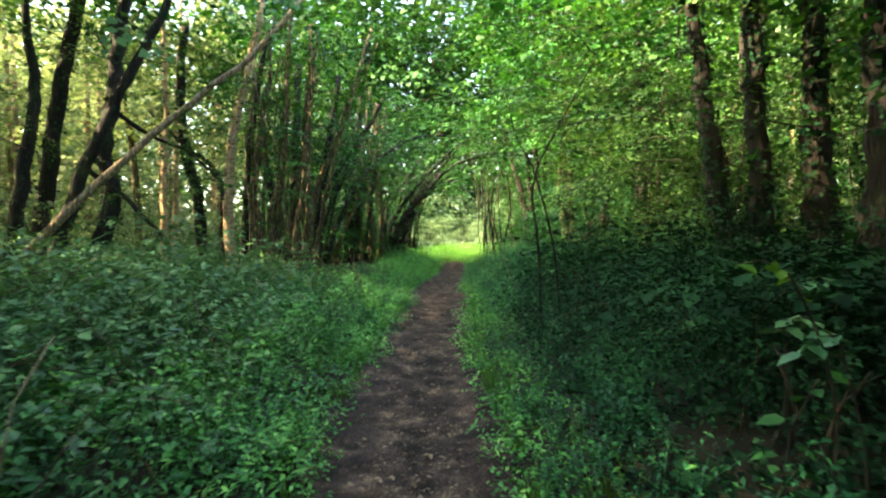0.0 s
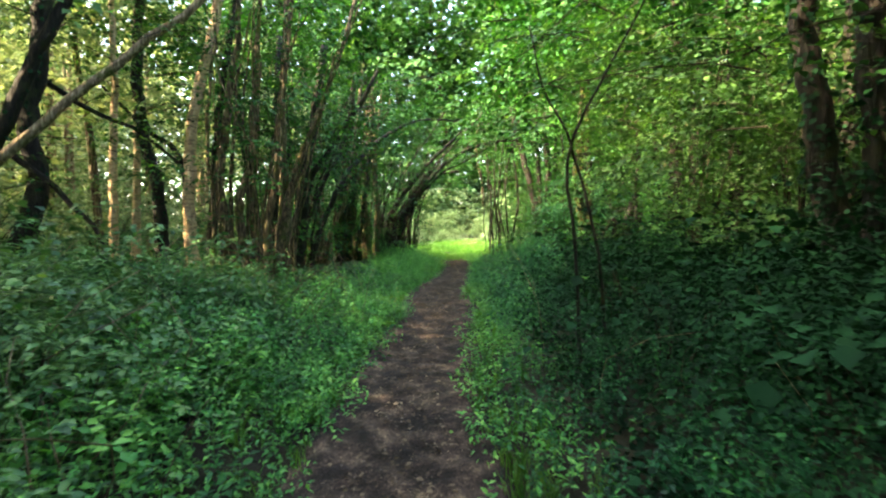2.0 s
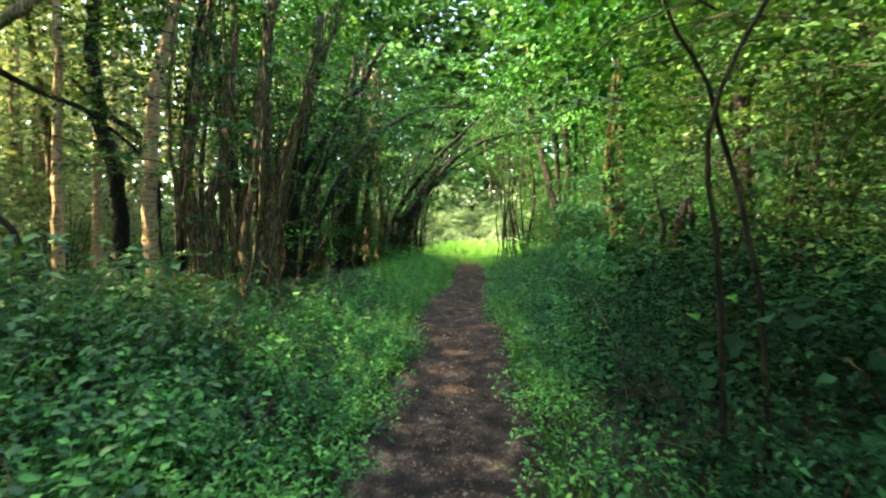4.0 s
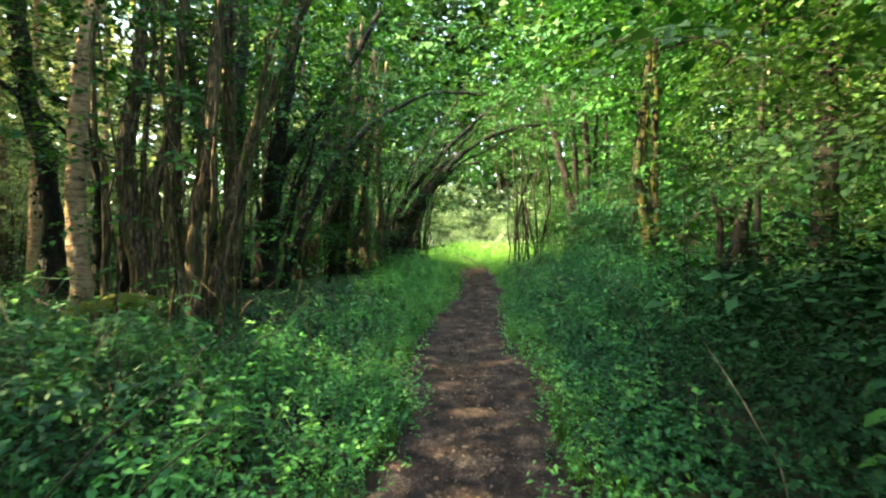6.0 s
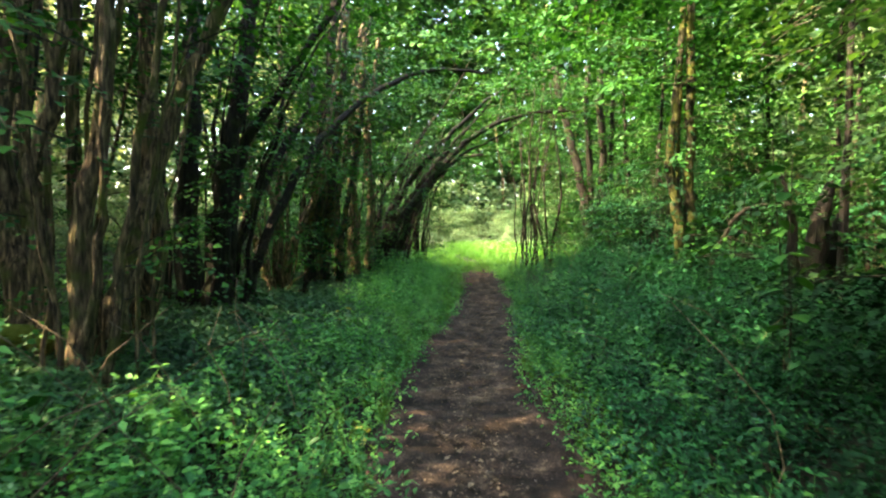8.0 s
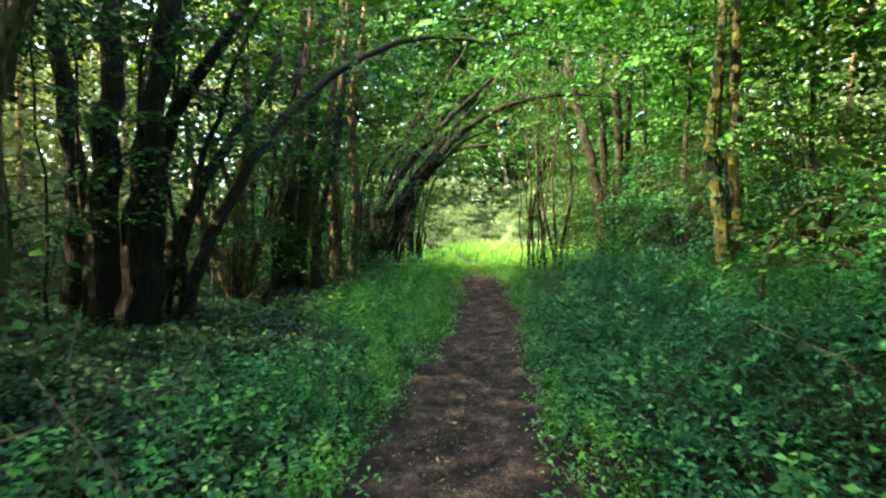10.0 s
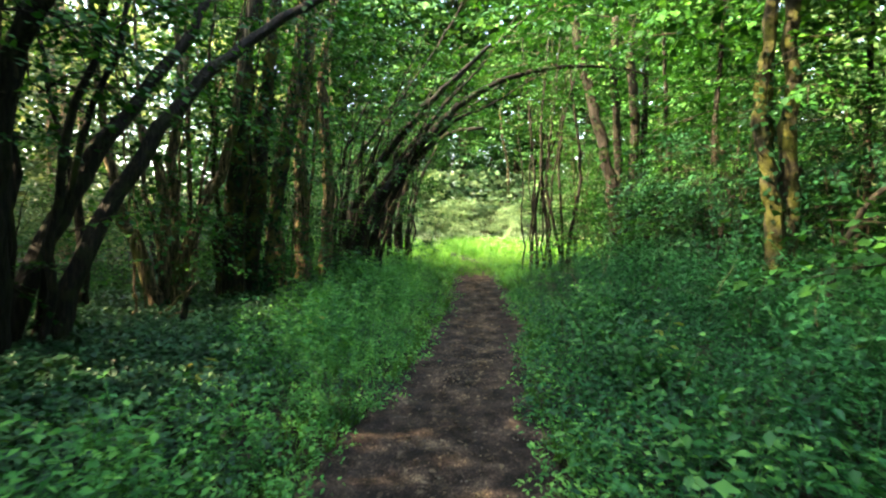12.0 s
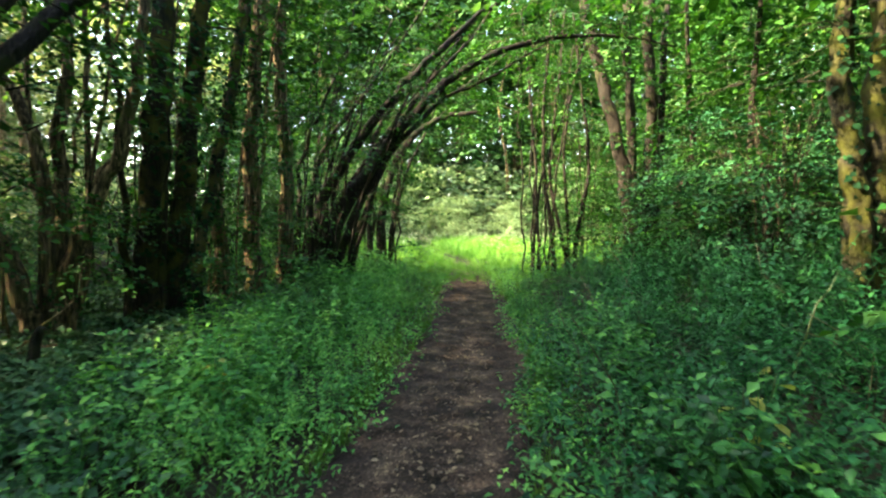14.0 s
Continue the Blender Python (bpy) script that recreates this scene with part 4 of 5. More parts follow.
kinds = [wood_tree(101, 11, 0.14, 44, 1.5, DARK_BARK), wood_tree(102, 13, 0.18, 50, 1.8, BARK), wood_tree(103, 9, 0.09, 40, 1.3, BARK), wood_tree(104, 12, 0.12, 44, 1.5, PALE_BARK), wood_tree(105, 7, 0.06, 42, 1.2, BARK)]
# same trees with sunlight put into the crown colour, for the bank side
pale_kinds = [wood_tree(111, 11, 0.14, 40, 1.5, BARK, LIT_LEAF), wood_tree(112, 9, 0.09, 36, 1.3, PALE_BARK, LIT_LEAF), wood_tree(113, 12, 0.12, 40, 1.5, BARK, LIT_LEAF)]
spots = []
g = np.random.default_rng(21)
tries = 0
while len(spots) < 110 and tries < 20000:
    tries += 1
    x, y = g.uniform(-32, 32), g.uniform(-10, 62)
    open_meadow = 28.5 < y < 47 and -33 < x < 12
    if open_meadow or abs(x - path_centre(y)) < 8.5 and y < 47:
        continue
    if -20 < x < 0 and (22 < y < 47 or 3 < y < 15):
        continue
    if y > 47 and abs(x) > 22:
        continue
    if any((x - a) ** 2 + (y - b) ** 2 < 2.3 ** 2 for a, b in spots):
        continue
    spots.append((x, y))
placed = set()
for i, (x, y) in enumerate(spots):
    src = pale_kinds[i % 3] if x < 0 and -2 < y < 47 else kinds[i % len(kinds)]
    m = Matrix.Translation((x, y, float(rise(x, y)))) @ Matrix.Rotation(g.uniform(0, 6.28), 4, "Z")
    if src not in placed:
        placed.add(src)
        src.matrix_basis = m
    else:
        copy_thing(src, m)


def spruce(seed):
    """A bare lower spruce trunk with dead level twigs and a dark top."""
    g = np.random.default_rng(seed)
    base = new("spruce_tree")
    line = bent([(0, 0, -0.3), (0.05 * g.normal(), 0.05, 5), (0.15 * g.normal(), 0.1, 11)], 8)
    part("trunk", tube(line, np.linspace(0.13, 0.05, 8), 7, 0.05, seed), DEAD_WOOD, base, smooth=True)
    twigs = []
    for i in range(46):
        z, a, k = g.uniform(0.8, 8.0), g.uniform(0, 6.28), g.uniform(0.5, 1.6)
        twigs.append(tube(bent([(0, 0, z), (math.cos(a) * k * 0.6, math.sin(a) * k * 0.6, z + 0.03), (math.cos(a) * k, math.sin(a) * k, z - 0.12)], 3), [0.014, 0.009, 0.004], 3))
    tagged(part("brushwood", joined(twigs), DEAD_WOOD, base), kind="stuff")
    return tagged(base, "bare spruce trunk with dead level twigs in the lit wood", "tree", "spruces of the plantation")


spruces = [spruce(i) for i in range(3)]
g = np.random.default_rng(33)
for i in range(26):
    x, y = -10.5 - 9 * ((i * 0.618) % 1), 8.5 + 20 * ((i * 0.382 + 0.1 * (i % 3)) % 1)
    m = Matrix.Translation((x, y, float(rise(x, y)))) @ Matrix.Rotation(g.uniform(0, 6.28), 4, "Z") @ Matrix.Scale(g.uniform(0.85, 1.2), 4)
    if i < 3:
        spruces[i].matrix_basis = m
    else:
        copy_thing(spruces[i % 3], m)


# bushes: low sprays on many thin shoots
def bush(x, y, w, h, count, label, leaf, templates, name="bush", lift=0.2, shoots=9, top=0.6):
    base = new(name)
    z0 = float(rise(x, y))
    base.location = (x, y, z0)
    a, k = rng.uniform(0, 2 * np.pi, count), np.sqrt(rng.uniform(0, 1, count))
    dome = np.sqrt(np.maximum(0.05, 1 - (k * 0.92) ** 2))
    z = lift + (h - lift) * dome * rng.uniform(0.1, 1, count) ** top
    at = np.stack([np.cos(a) * k * w, np.sin(a) * k * w, z], -1)
    ok = clear_of_walk(at + [x, y, z0], 1.35)
    at, a = at[ok], a[ok]
    lf, wd = crown(at, a + rng.normal(size=len(a)) * 0.6, rng.uniform(0.5, 0.9, len(a)), templates, 0.35)
    tagged(part("foliage", lf, leaf, base), kind="stuff")
    if leaf is not SHADED_THICKET:
        tagged(part("brushwood", wd, TWIG, base), kind="stuff")
    for i in range(shoots):
        b = rng.uniform(0, 6.28)
        d = rng.uniform(0.3, 0.9) * w
        part("shoot", tube(bent([(math.cos(b) * 0.15, math.sin(b) * 0.15, -0.1), (math.cos(b) * d * 0.5, math.sin(b) * d * 0.5, h * 0.55), (math.cos(b) * d, math.sin(b) * d, h * 0.9)], 8, 0.02, i),
                           np.linspace(0.02, 0.006, 8), 5), TWIG, base, smooth=True)
    return tagged(base, label, "bush")


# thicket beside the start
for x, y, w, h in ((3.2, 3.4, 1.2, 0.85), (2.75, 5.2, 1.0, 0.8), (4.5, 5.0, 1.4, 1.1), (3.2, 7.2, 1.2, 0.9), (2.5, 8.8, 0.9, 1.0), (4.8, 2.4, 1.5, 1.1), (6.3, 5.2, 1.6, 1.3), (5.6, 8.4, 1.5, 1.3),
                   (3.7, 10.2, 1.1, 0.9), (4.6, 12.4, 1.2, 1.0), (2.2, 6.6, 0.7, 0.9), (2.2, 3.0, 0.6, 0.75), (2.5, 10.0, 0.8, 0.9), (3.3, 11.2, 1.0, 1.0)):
    bush(x, y, w, h, int(38 * w * w), "dense thicket bush beside the path, shade put into its green", SHADED_THICKET, SMALL_BOUGHS, lift=0.15, shoots=4, top=0.42)
# hazel bushes behind it; brighter leaves stand for backlight, pale ones for haze
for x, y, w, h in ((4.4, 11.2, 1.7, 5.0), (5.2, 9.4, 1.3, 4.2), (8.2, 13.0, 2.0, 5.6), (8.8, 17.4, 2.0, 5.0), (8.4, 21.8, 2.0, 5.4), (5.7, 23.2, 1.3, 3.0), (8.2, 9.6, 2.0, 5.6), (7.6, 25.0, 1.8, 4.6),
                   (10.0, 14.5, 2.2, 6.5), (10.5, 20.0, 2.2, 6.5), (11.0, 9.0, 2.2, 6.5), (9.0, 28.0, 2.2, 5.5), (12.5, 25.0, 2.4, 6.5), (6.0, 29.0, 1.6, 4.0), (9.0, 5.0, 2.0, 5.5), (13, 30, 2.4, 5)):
    bush(x, y, w, h, int((20 if x < 9.5 else 11) * w * h ** 0.75), "tall bright green hazel bush under the trees", (ASH if y < 12 else HAZEL) if x < 9.5 else HAZE_LIT_LEAF, MID_BOUGHS if x < 9.5 else FAR_BOUGHS, lift=0.5, shoots=9 if x < 9.5 else 4)
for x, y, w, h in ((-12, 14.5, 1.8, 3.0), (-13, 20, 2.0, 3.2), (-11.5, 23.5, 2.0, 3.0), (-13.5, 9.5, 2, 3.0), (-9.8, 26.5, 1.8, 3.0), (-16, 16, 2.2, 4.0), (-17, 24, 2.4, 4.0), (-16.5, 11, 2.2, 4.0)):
    bush(x, y, w, h, int(18 * w * h ** 0.7), "loose bush far off in the wood, paled for sunlight", LIT_LEAF, FAR_BOUGHS, lift=0.3, shoots=4)
for x, y, w, h in ((-9.5, 12.0, 1.6, 2.2), (-10.5, 17.5, 1.7, 2.4), (-8.0, 20.5, 1.5, 2.0), (-9.0, 6.2, 1.6, 2.0), (-7.2, 25.0, 1.6, 2.8), (-4.6, 27.6, 1.4, 2.6), (-5.5, 6.3, 1.0, 1.2)):
    # the pale leaf beyond x -8.5 stands for sun in the wood
    bush(x, y, w, h, int(20 * w * h ** 0.7), "loose grey-green bush in the lit wood", ASH if x > -8.5 else HAZE_LIT_LEAF, ASH_BOUGHS, lift=0.3)
# bushes closing the wood's edge towards the meadow
for x, y, w, h in ((-4.9, 25.6, 1.3, 2.8), (-3.6, 28.4, 1.2, 2.6), (-6.3, 27.6, 1.6, 3.6), (-6.6, 23.2, 1.4, 2.6), (-8.8, 29.0, 1.8, 4.0), (5.0, 28.6, 1.3, 2.6), (7.4, 29.4, 1.6, 3.4), (4.2, 26.8, 0.9, 1.6), (10.5, 30.5, 2.0, 4.0), (4.2, 29.6, 1.1, 5.2), (6.2, 30.2, 1.6, 6.0), (8.6, 28.6, 1.7, 6.4), (-3.4, 29.8, 1.1, 4.2)):
    bush(x, y, w, h, int(20 * w * h ** 0.75), "dense green bush at the edge of the meadow", HAZEL, MID_BOUGHS, lift=0.2)
# bushes behind the nettles, with shade put into their deep green
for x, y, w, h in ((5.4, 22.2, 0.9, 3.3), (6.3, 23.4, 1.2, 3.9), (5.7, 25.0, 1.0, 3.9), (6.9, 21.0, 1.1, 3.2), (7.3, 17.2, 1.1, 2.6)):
    bush(x, y, w, h, int(26 * w * h ** 0.75), "bush behind the nettles, shade put into its deep green", SHADED_BUSH, MID_BOUGHS, lift=0.3)
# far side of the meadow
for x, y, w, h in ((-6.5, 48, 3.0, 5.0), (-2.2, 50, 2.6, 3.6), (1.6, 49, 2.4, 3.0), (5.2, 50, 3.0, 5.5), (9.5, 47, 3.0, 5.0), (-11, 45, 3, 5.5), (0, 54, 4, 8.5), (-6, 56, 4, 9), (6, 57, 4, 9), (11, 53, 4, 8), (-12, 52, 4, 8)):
    bush(x, y, w, h, int(17 * w * h ** 0.7), "bush across the meadow, its green paled for haze", HAZE_LIT_LEAF, FAR_BOUGHS, lift=0.2, shoots=4)
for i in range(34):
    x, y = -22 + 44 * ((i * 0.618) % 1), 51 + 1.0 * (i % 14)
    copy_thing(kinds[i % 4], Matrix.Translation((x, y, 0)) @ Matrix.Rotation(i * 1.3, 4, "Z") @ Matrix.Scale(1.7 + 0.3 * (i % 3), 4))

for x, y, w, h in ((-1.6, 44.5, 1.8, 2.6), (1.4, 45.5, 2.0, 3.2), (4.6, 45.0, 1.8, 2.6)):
    bush(x, y, w, h, int(26 * w * h ** 0.7), "blue-green bush on the far side of the meadow, paled for haze", HAZE_LIT_LEAF, MID_BOUGHS, lift=0.2, shoots=4)

# high canopy over the path: neighbouring trees' boughs, plus unseen ones added for shade
def boughs_in(x0, x1, y0, y1, floor, top, n, templates, label, name, reach=3.2, leaf=None):
    """A leafy mass of interlaced boughs between two heights, with holes in it."""
    x, y, u = rng.uniform(x0, x1, n), rng.uniform(y0, y1, n), rng.uniform(0, 1, n)
    z = floor(x, y) + (top - floor(x, y)) * u
    hole = np.sin(0.9 * x + 0.5 * z) * np.sin(0.7 * y - 0.6 * z + 1) + 0.4 * np.sin(2.1 * x - 1.3 * z + y)
    keep = (hole > -0.75) & ~((np.abs(x - path_centre(y)) < reach) & (z < 4.2) & (y < 26))
    places = np.stack([x, y, z], -1)[keep]
    n = len(places)
    lf, wd = crown(places, rng.uniform(0, 6.28, n), rng.uniform(0.7, 1.2, n), templates)
    base = new(name)
    tagged(part("leaves", lf, leaf or HAZEL, base), kind="stuff")
    if leaf is not SHADED_THICKET:
        tagged(part("brushwood", wd, TWIG, base), kind="stuff")
    tagged(base, label, "canopy", kind="stuff")


boughs_in(-4, 5.0, 16, 25.5, lambda x, y: 4.4 + 0.06 * (y - 15) + 1.1 * np.exp(-(x - 0.4) ** 2 / 5), 6.6, 62, MID_BOUGHS, "leafy hazel boughs meeting over the path", "arching_boughs")
# canopies given the brighter ash leaf have light put into their green
boughs_in(5.8, 10, 8, 17, lambda x, y: 3.6 + 1.0 * (x < 8), 9.5, 105, FAR_BOUGHS, "canopy of boughs beside the path, backlight put into its bright green", "canopy", leaf=ASH)
boughs_in(5.8, 10, 17, 30, lambda x, y: 3.6 + 1.0 * (x < 8), 9.5, 155, FAR_BOUGHS, "green canopy of boughs beside the path", "canopy")
boughs_in(10, 17, 6, 30, lambda x, y: 2.0 + 0 * x, 10.5, 330, FAR_BOUGHS, "boughs in the wood beside the path, sunlit haze in their pale colour", "canopy", leaf=HAZE_LIT_LEAF)
# out of view; added to block light from behind the thicket
boughs_in(2.2, 9, -7, 1.8, lambda x, y: 1.4 + 0 * x, 7.5, 620, FAR_BOUGHS, "unseen boughs added beside the start to shade the thicket", "canopy")
boughs_in(2.6, 8, 4.5, 9.0, lambda x, y: 4.8 + 0 * x, 7.5, 150, MID_BOUGHS, "leafy boughs hanging over the thicket, backlight put into their light green", "canopy", leaf=ASH)
# two unseen canopies, added to keep sun and sky off the start
boughs_in(-14, -6.5, -9, 4.0, lambda x, y: 2.0 + 0 * x, 9.5, 1000, FAR_BOUGHS, "unseen high boughs added to shade the start of the path", "canopy")
boughs_in(1.2, 5.5, -7, 6.5, lambda x, y: 5.2 + 0 * x, 8.5, 700, FAR_BOUGHS, "unseen high boughs added to shade the start of the path", "canopy")
boughs_in(3.4, 8.0, 3.0, 9.4, lambda x, y: 0.75 + 0 * x, 1.25, 330, MID_BOUGHS, "leafy shrub boughs over the hollow, shade put into their colour", "shrub_boughs", 1.9, SHADED_THICKET)
boughs_in(2.3, 3.6, 3.8, 9.4, lambda x, y: 0.8 + 0 * x, 1.25, 130, SMALL_BOUGHS, "fine-leaved shrub boughs over the hollow, shade put into their colour", "shrub_boughs", 1.9, SHADED_THICKET)
boughs_in(3.2, 8.0, 9.4, 13.6, lambda x, y: 0.8 + 0 * x, 1.3, 150, MID_BOUGHS, "leafy shrub boughs over the hollow, shade put into their colour", "shrub_boughs", 1.9, SHADED_THICKET)
# beside the view, added only to darken the thicket
boughs_in(3.4, 7, -1, 3.4, lambda x, y: 2.2 + 0 * x, 4.5, 260, MID_BOUGHS, "boughs added out of view to shade the thicket", "canopy")
# ash leaf on hazel boughs: light through them is put into the colour
boughs_in(1.8, 5.0, 6.8, 13.0, lambda x, y: 2.3 + 0.5 * (x < 2.6), 5.6, 60, NEAR_BOUGHS, "hazel boughs hanging low over the thicket, backlight put into their light green", "hanging_boughs", 1.9, ASH)
boughs_in(-3.6, 3.2, 9, 14, lambda x, y: 5.7 + 0 * x, 8.0, 80, MID_BOUGHS, "leafy boughs high over the path", "canopy")
boughs_in(2.5, 10, 8, 24, lambda x, y: 5.8 + 0 * x, 9.5, 130, FAR_BOUGHS, "high leafy boughs above the nettles", "canopy")
boughs_in(14, 26, 4, 46, lambda x, y: 1.5 + 0 * x, 12, 480, FAR_BOUGHS, "leafy boughs deep in the wood, paled for haze", "canopy", leaf=HAZE_LIT_LEAF)
boughs_in(-15, -8, 7, 20, lambda x, y: 6.3 + 0 * x, 9.0, 120, FAR_BOUGHS, "high canopy over the bank, paled for sunlight", "canopy", leaf=LIT_LEAF)
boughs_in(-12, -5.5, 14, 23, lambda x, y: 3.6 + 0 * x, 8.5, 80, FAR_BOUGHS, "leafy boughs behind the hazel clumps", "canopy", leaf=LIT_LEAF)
boughs_in(-16, -9, 16, 22.5, lambda x, y: 5.4 + 0 * x, 9.5, 110, FAR_BOUGHS, "canopy over the far side of the bank, paled for sunlight", "canopy", leaf=LIT_LEAF)
boughs_in(-15, -6.5, 2, 14.5, lambda x, y: 5.6 + 0 * x, 10.5, 270, FAR_BOUGHS, "green canopy of boughs over the bank", "canopy", leaf=ASH)

# two leaf roofs added for their shade, mostly above the view
boughs_in(-10, -4.6, 9, 22, lambda x, y: 6.8 + 0.5 * np.sin(0.7 * y + x), 10.0, 190, FAR_BOUGHS, "leafy roof added over the bank to shade it, mostly out of view", "canopy")
boughs_in(2.4, 8, 13, 25, lambda x, y: 6.0 + 1.0 * (y < 9) + 0.5 * np.sin(0.8 * y + x), 9.2, 330, FAR_BOUGHS, "leafy roof added over the nettles to shade them", "canopy")
boughs_in(3.4, 7.5, 9, 15.5, lambda x, y: 3.3 + 0 * x, 5.8, 60, MID_BOUGHS, "boughs spreading over the nettles, backlight put into their light green", "hanging_boughs", 1.9, ASH)
boughs_in(-23, -15, 3, 25, lambda x, y: 2.0 + 0 * x, 12.0, 560, FAR_BOUGHS, "boughs deep in the wood, paled for sunlight", "canopy", leaf=LIT_LEAF)
# above the view, added to block the sun on the right-hand trunks
boughs_in(-12, -5.2, -3, 3.6, lambda x, y: 8.0 + 0 * x, 12.5, 420, FAR_BOUGHS, "unseen high boughs added to keep sun off the trunks", "canopy")
boughs_in(-24, -9, 22, 36, lambda x, y: 4.5 + 0 * x, 11.0, 320, FAR_BOUGHS, "boughs of the wood behind the hazels, paled for sunlight", "canopy", leaf=LIT_LEAF)
boughs_in(-10, -5, 20, 27, lambda x, y: 5.2 + 0 * x, 8.5, 60, FAR_BOUGHS, "leafy boughs closing behind the hazel clumps", "canopy", leaf=ASH)
# two unseen bough layers, added as sun blockers for path and herbs
boughs_in(-12, -5.2, 1.5, 10, lambda x, y: 7.2 + 0 * x, 10.5, 270, FAR_BOUGHS, "unseen high boughs added to keep sun off the path", "canopy")
boughs_in(-16, -10, 0, 8, lambda x, y: 7.2 + 0 * x, 10.5, 150, FAR_BOUGHS, "unseen boughs added behind the bank to keep sun off the path", "canopy")
boughs_in(-9.5, -5.8, 15.5, 20, lambda x, y: 3.9 + 0 * x, 7.0, 45, MID_BOUGHS, "leafy boughs hanging between the hazel clumps", "hanging_boughs")
boughs_in(-18, -10, 8, 17, lambda x, y: 4.2 + 0 * x, 8.5, 60, FAR_BOUGHS, "boughs behind the maples, paled for sunlight", "canopy", leaf=LIT_LEAF)
boughs_in(6.5, 13, 24, 34, lambda x, y: 0.8 + 0 * x, 7.5, 300, FAR_BOUGHS, "dense green boughs behind the mossy tree", "canopy")


# ---- herbs ----
def herb(seed, pairs=8, leaf=0.070, wide=0.58, droop=0.25, lean=0.15):
    """A nettle-like herb one metre high: leaf pairs up one stem."""
    g = np.random.default_rng(seed)
    line = bent([(0, 0, 0), (lean * 0.3 * g.normal(), lean * 0.3 * g.normal(), 0.5), (lean * g.normal(), lean * g.normal(), 1.0)], 6)
    at, way, size = [], [], []
    for i in range(pairs):
        u = 0.25 + 0.75 * i / (pairs - 1)
        p = [np.interp(u, np.linspace(0, 1, 6), line[:, k]) for k in range(3)]
        a0 = i * 1.57 + g.normal() * 0.3
        for a in (a0, a0 + math.pi):
            at.append(p)
            way.append((math.cos(a), math.sin(a), g.normal() * 0.2 - droop + 0.5 * (u > 0.95)))
            size.append(leaf * (1.5 - 0.75 * u) * g.uniform(0.8, 1.2) * 1.6)
    size = np.array(size)
    at, way = np.array(at), np.array(way)
    ups = np.tile([0, 0, 1.0], (len(at), 1)) + g.normal(size=(len(at), 3)) * 0.25
    low = max(2, len(at) - 8)
    below = leaves(at[:low], way[:low], ups[:low], size[:low], size[:low] * wide, LEAF4)
    above = leaves(at[low:], way[low:], ups[low:], size[low:], size[low:] * wide, LEAF4)
    return joined([below, above, tube(line[[0, 2, 5]], [0.006, 0.004, 0.003], 3)])


def cane(seed, sets=12, leaf=0.056, shape=LEAF6):
    """An arching bramble cane with threefold leaves; about 1.2 m long."""
    g = np.random.default_rng(seed)
    line = bent([(0, 0, 0), (0.25, 0.05 * g.normal(), 0.55), (0.65, 0.1 * g.normal(), 0.75), (1.1, 0.15 * g.normal(), 0.5)], 9)
    at, way = [], []
    for i in range(sets):
        u = 0.12 + 0.88 * i / (sets - 1)
        p = np.array([np.interp(u, np.linspace(0, 1, 9), line[:, k]) for k in range(3)])
        a0 = (1 if i % 2 else -1) * g.uniform(0.6, 1.6)
        stalk = p + np.array([math.cos(a0), math.sin(a0), 0.25]) * 0.06
        for da in (-1.2, 0, 1.2):
            at.append(stalk)
            way.append((math.cos(a0 + da), math.sin(a0 + da), g.normal() * 0.25 - 0.1))
    at, way = np.array(at), np.array(way)
    size = leaf * g.uniform(0.8, 1.3, len(at))
    lf = leaves(at, way, np.tile([0, 0, 1.0], (len(at), 1)) + g.normal(size=(len(at), 3)) * 0.25, size, size * 0.75, shape)
    return joined([lf, tube(line[::2], np.linspace(0.006, 0.003, 5), 3)])


def ivy_patch(seed, count=32, leaf=0.05, high=0.17, wide=1.0):
    g = np.random.default_rng(seed)
    a, k = g.uniform(0, 6.28, count), np.sqrt(g.uniform(0, 1, count)) * 0.28
    at = np.stack([np.cos(a) * k, np.sin(a) * k, g.uniform(0.03, high, count)], -1)
    b = g.uniform(0, 6.28, count)
    way = np.stack([np.cos(b), np.sin(b), g.normal(size=count) * 0.4 - 0.25], -1)
    size = leaf * g.uniform(0.7, 1.4, count)
    return leaves(at, way, np.tile([0, 0, 1.0], (count, 1)) + g.normal(size=(count, 3)) * 0.35, size * 1.15, size * wide, LEAF4)


def tuft(seed, count=16, high=0.35, width=0.007, spread=0.12):
    """Grass blades, each bent once."""
    g = np.random.default_rng(seed)
    vs, fs = [], []
    for i in range(count):
        a, h = g.uniform(0, 6.28), high * g.uniform(0.5, 1.2)
        x, y = g.normal() * spread * 0.4, g.normal() * spread * 0.4
        d, s = np.array([math.cos(a), math.sin(a), 0]), np.array([-math.sin(a), math.cos(a), 0]) * width
        p0, p1, p2 = np.array([x, y, 0]), np.array([x, y, h * 0.6]) + d * h * 0.18, np.array([x, y, h * 0.92]) + d * h * 0.55
        vs.append(np.array([p0 - s, p0 + s, p1 + s * 0.8, p1 - s * 0.8, p2]))
        fs.append(np.array([[0, 1, 2], [0, 2, 3], [3, 2, 4]]) + 5 * i)
    return np.concatenate(vs), np.concatenate(fs)


HERBS = [herb(i) for i in range(6)]
BROAD = [herb(20 + i, 7, 0.068, 0.7) for i in range(5)]
FRESH = [herb(60 + i, 6, 0.088, 0.62, 0.15, 0.25) for i in range(6)]
SLIM = [herb(80 + i, 10, 0.056, 0.46, 0.3, 0.3) for i in range(6)]
CANES = [cane(i, shape=LEAF4) for i in range(7)]
NEAR_CANES = [cane(30 + i, 11, 0.058) for i in range(6)]
FAR_CANES = [cane(50 + i, 8, 0.10, LEAF4) for i in range(6)]
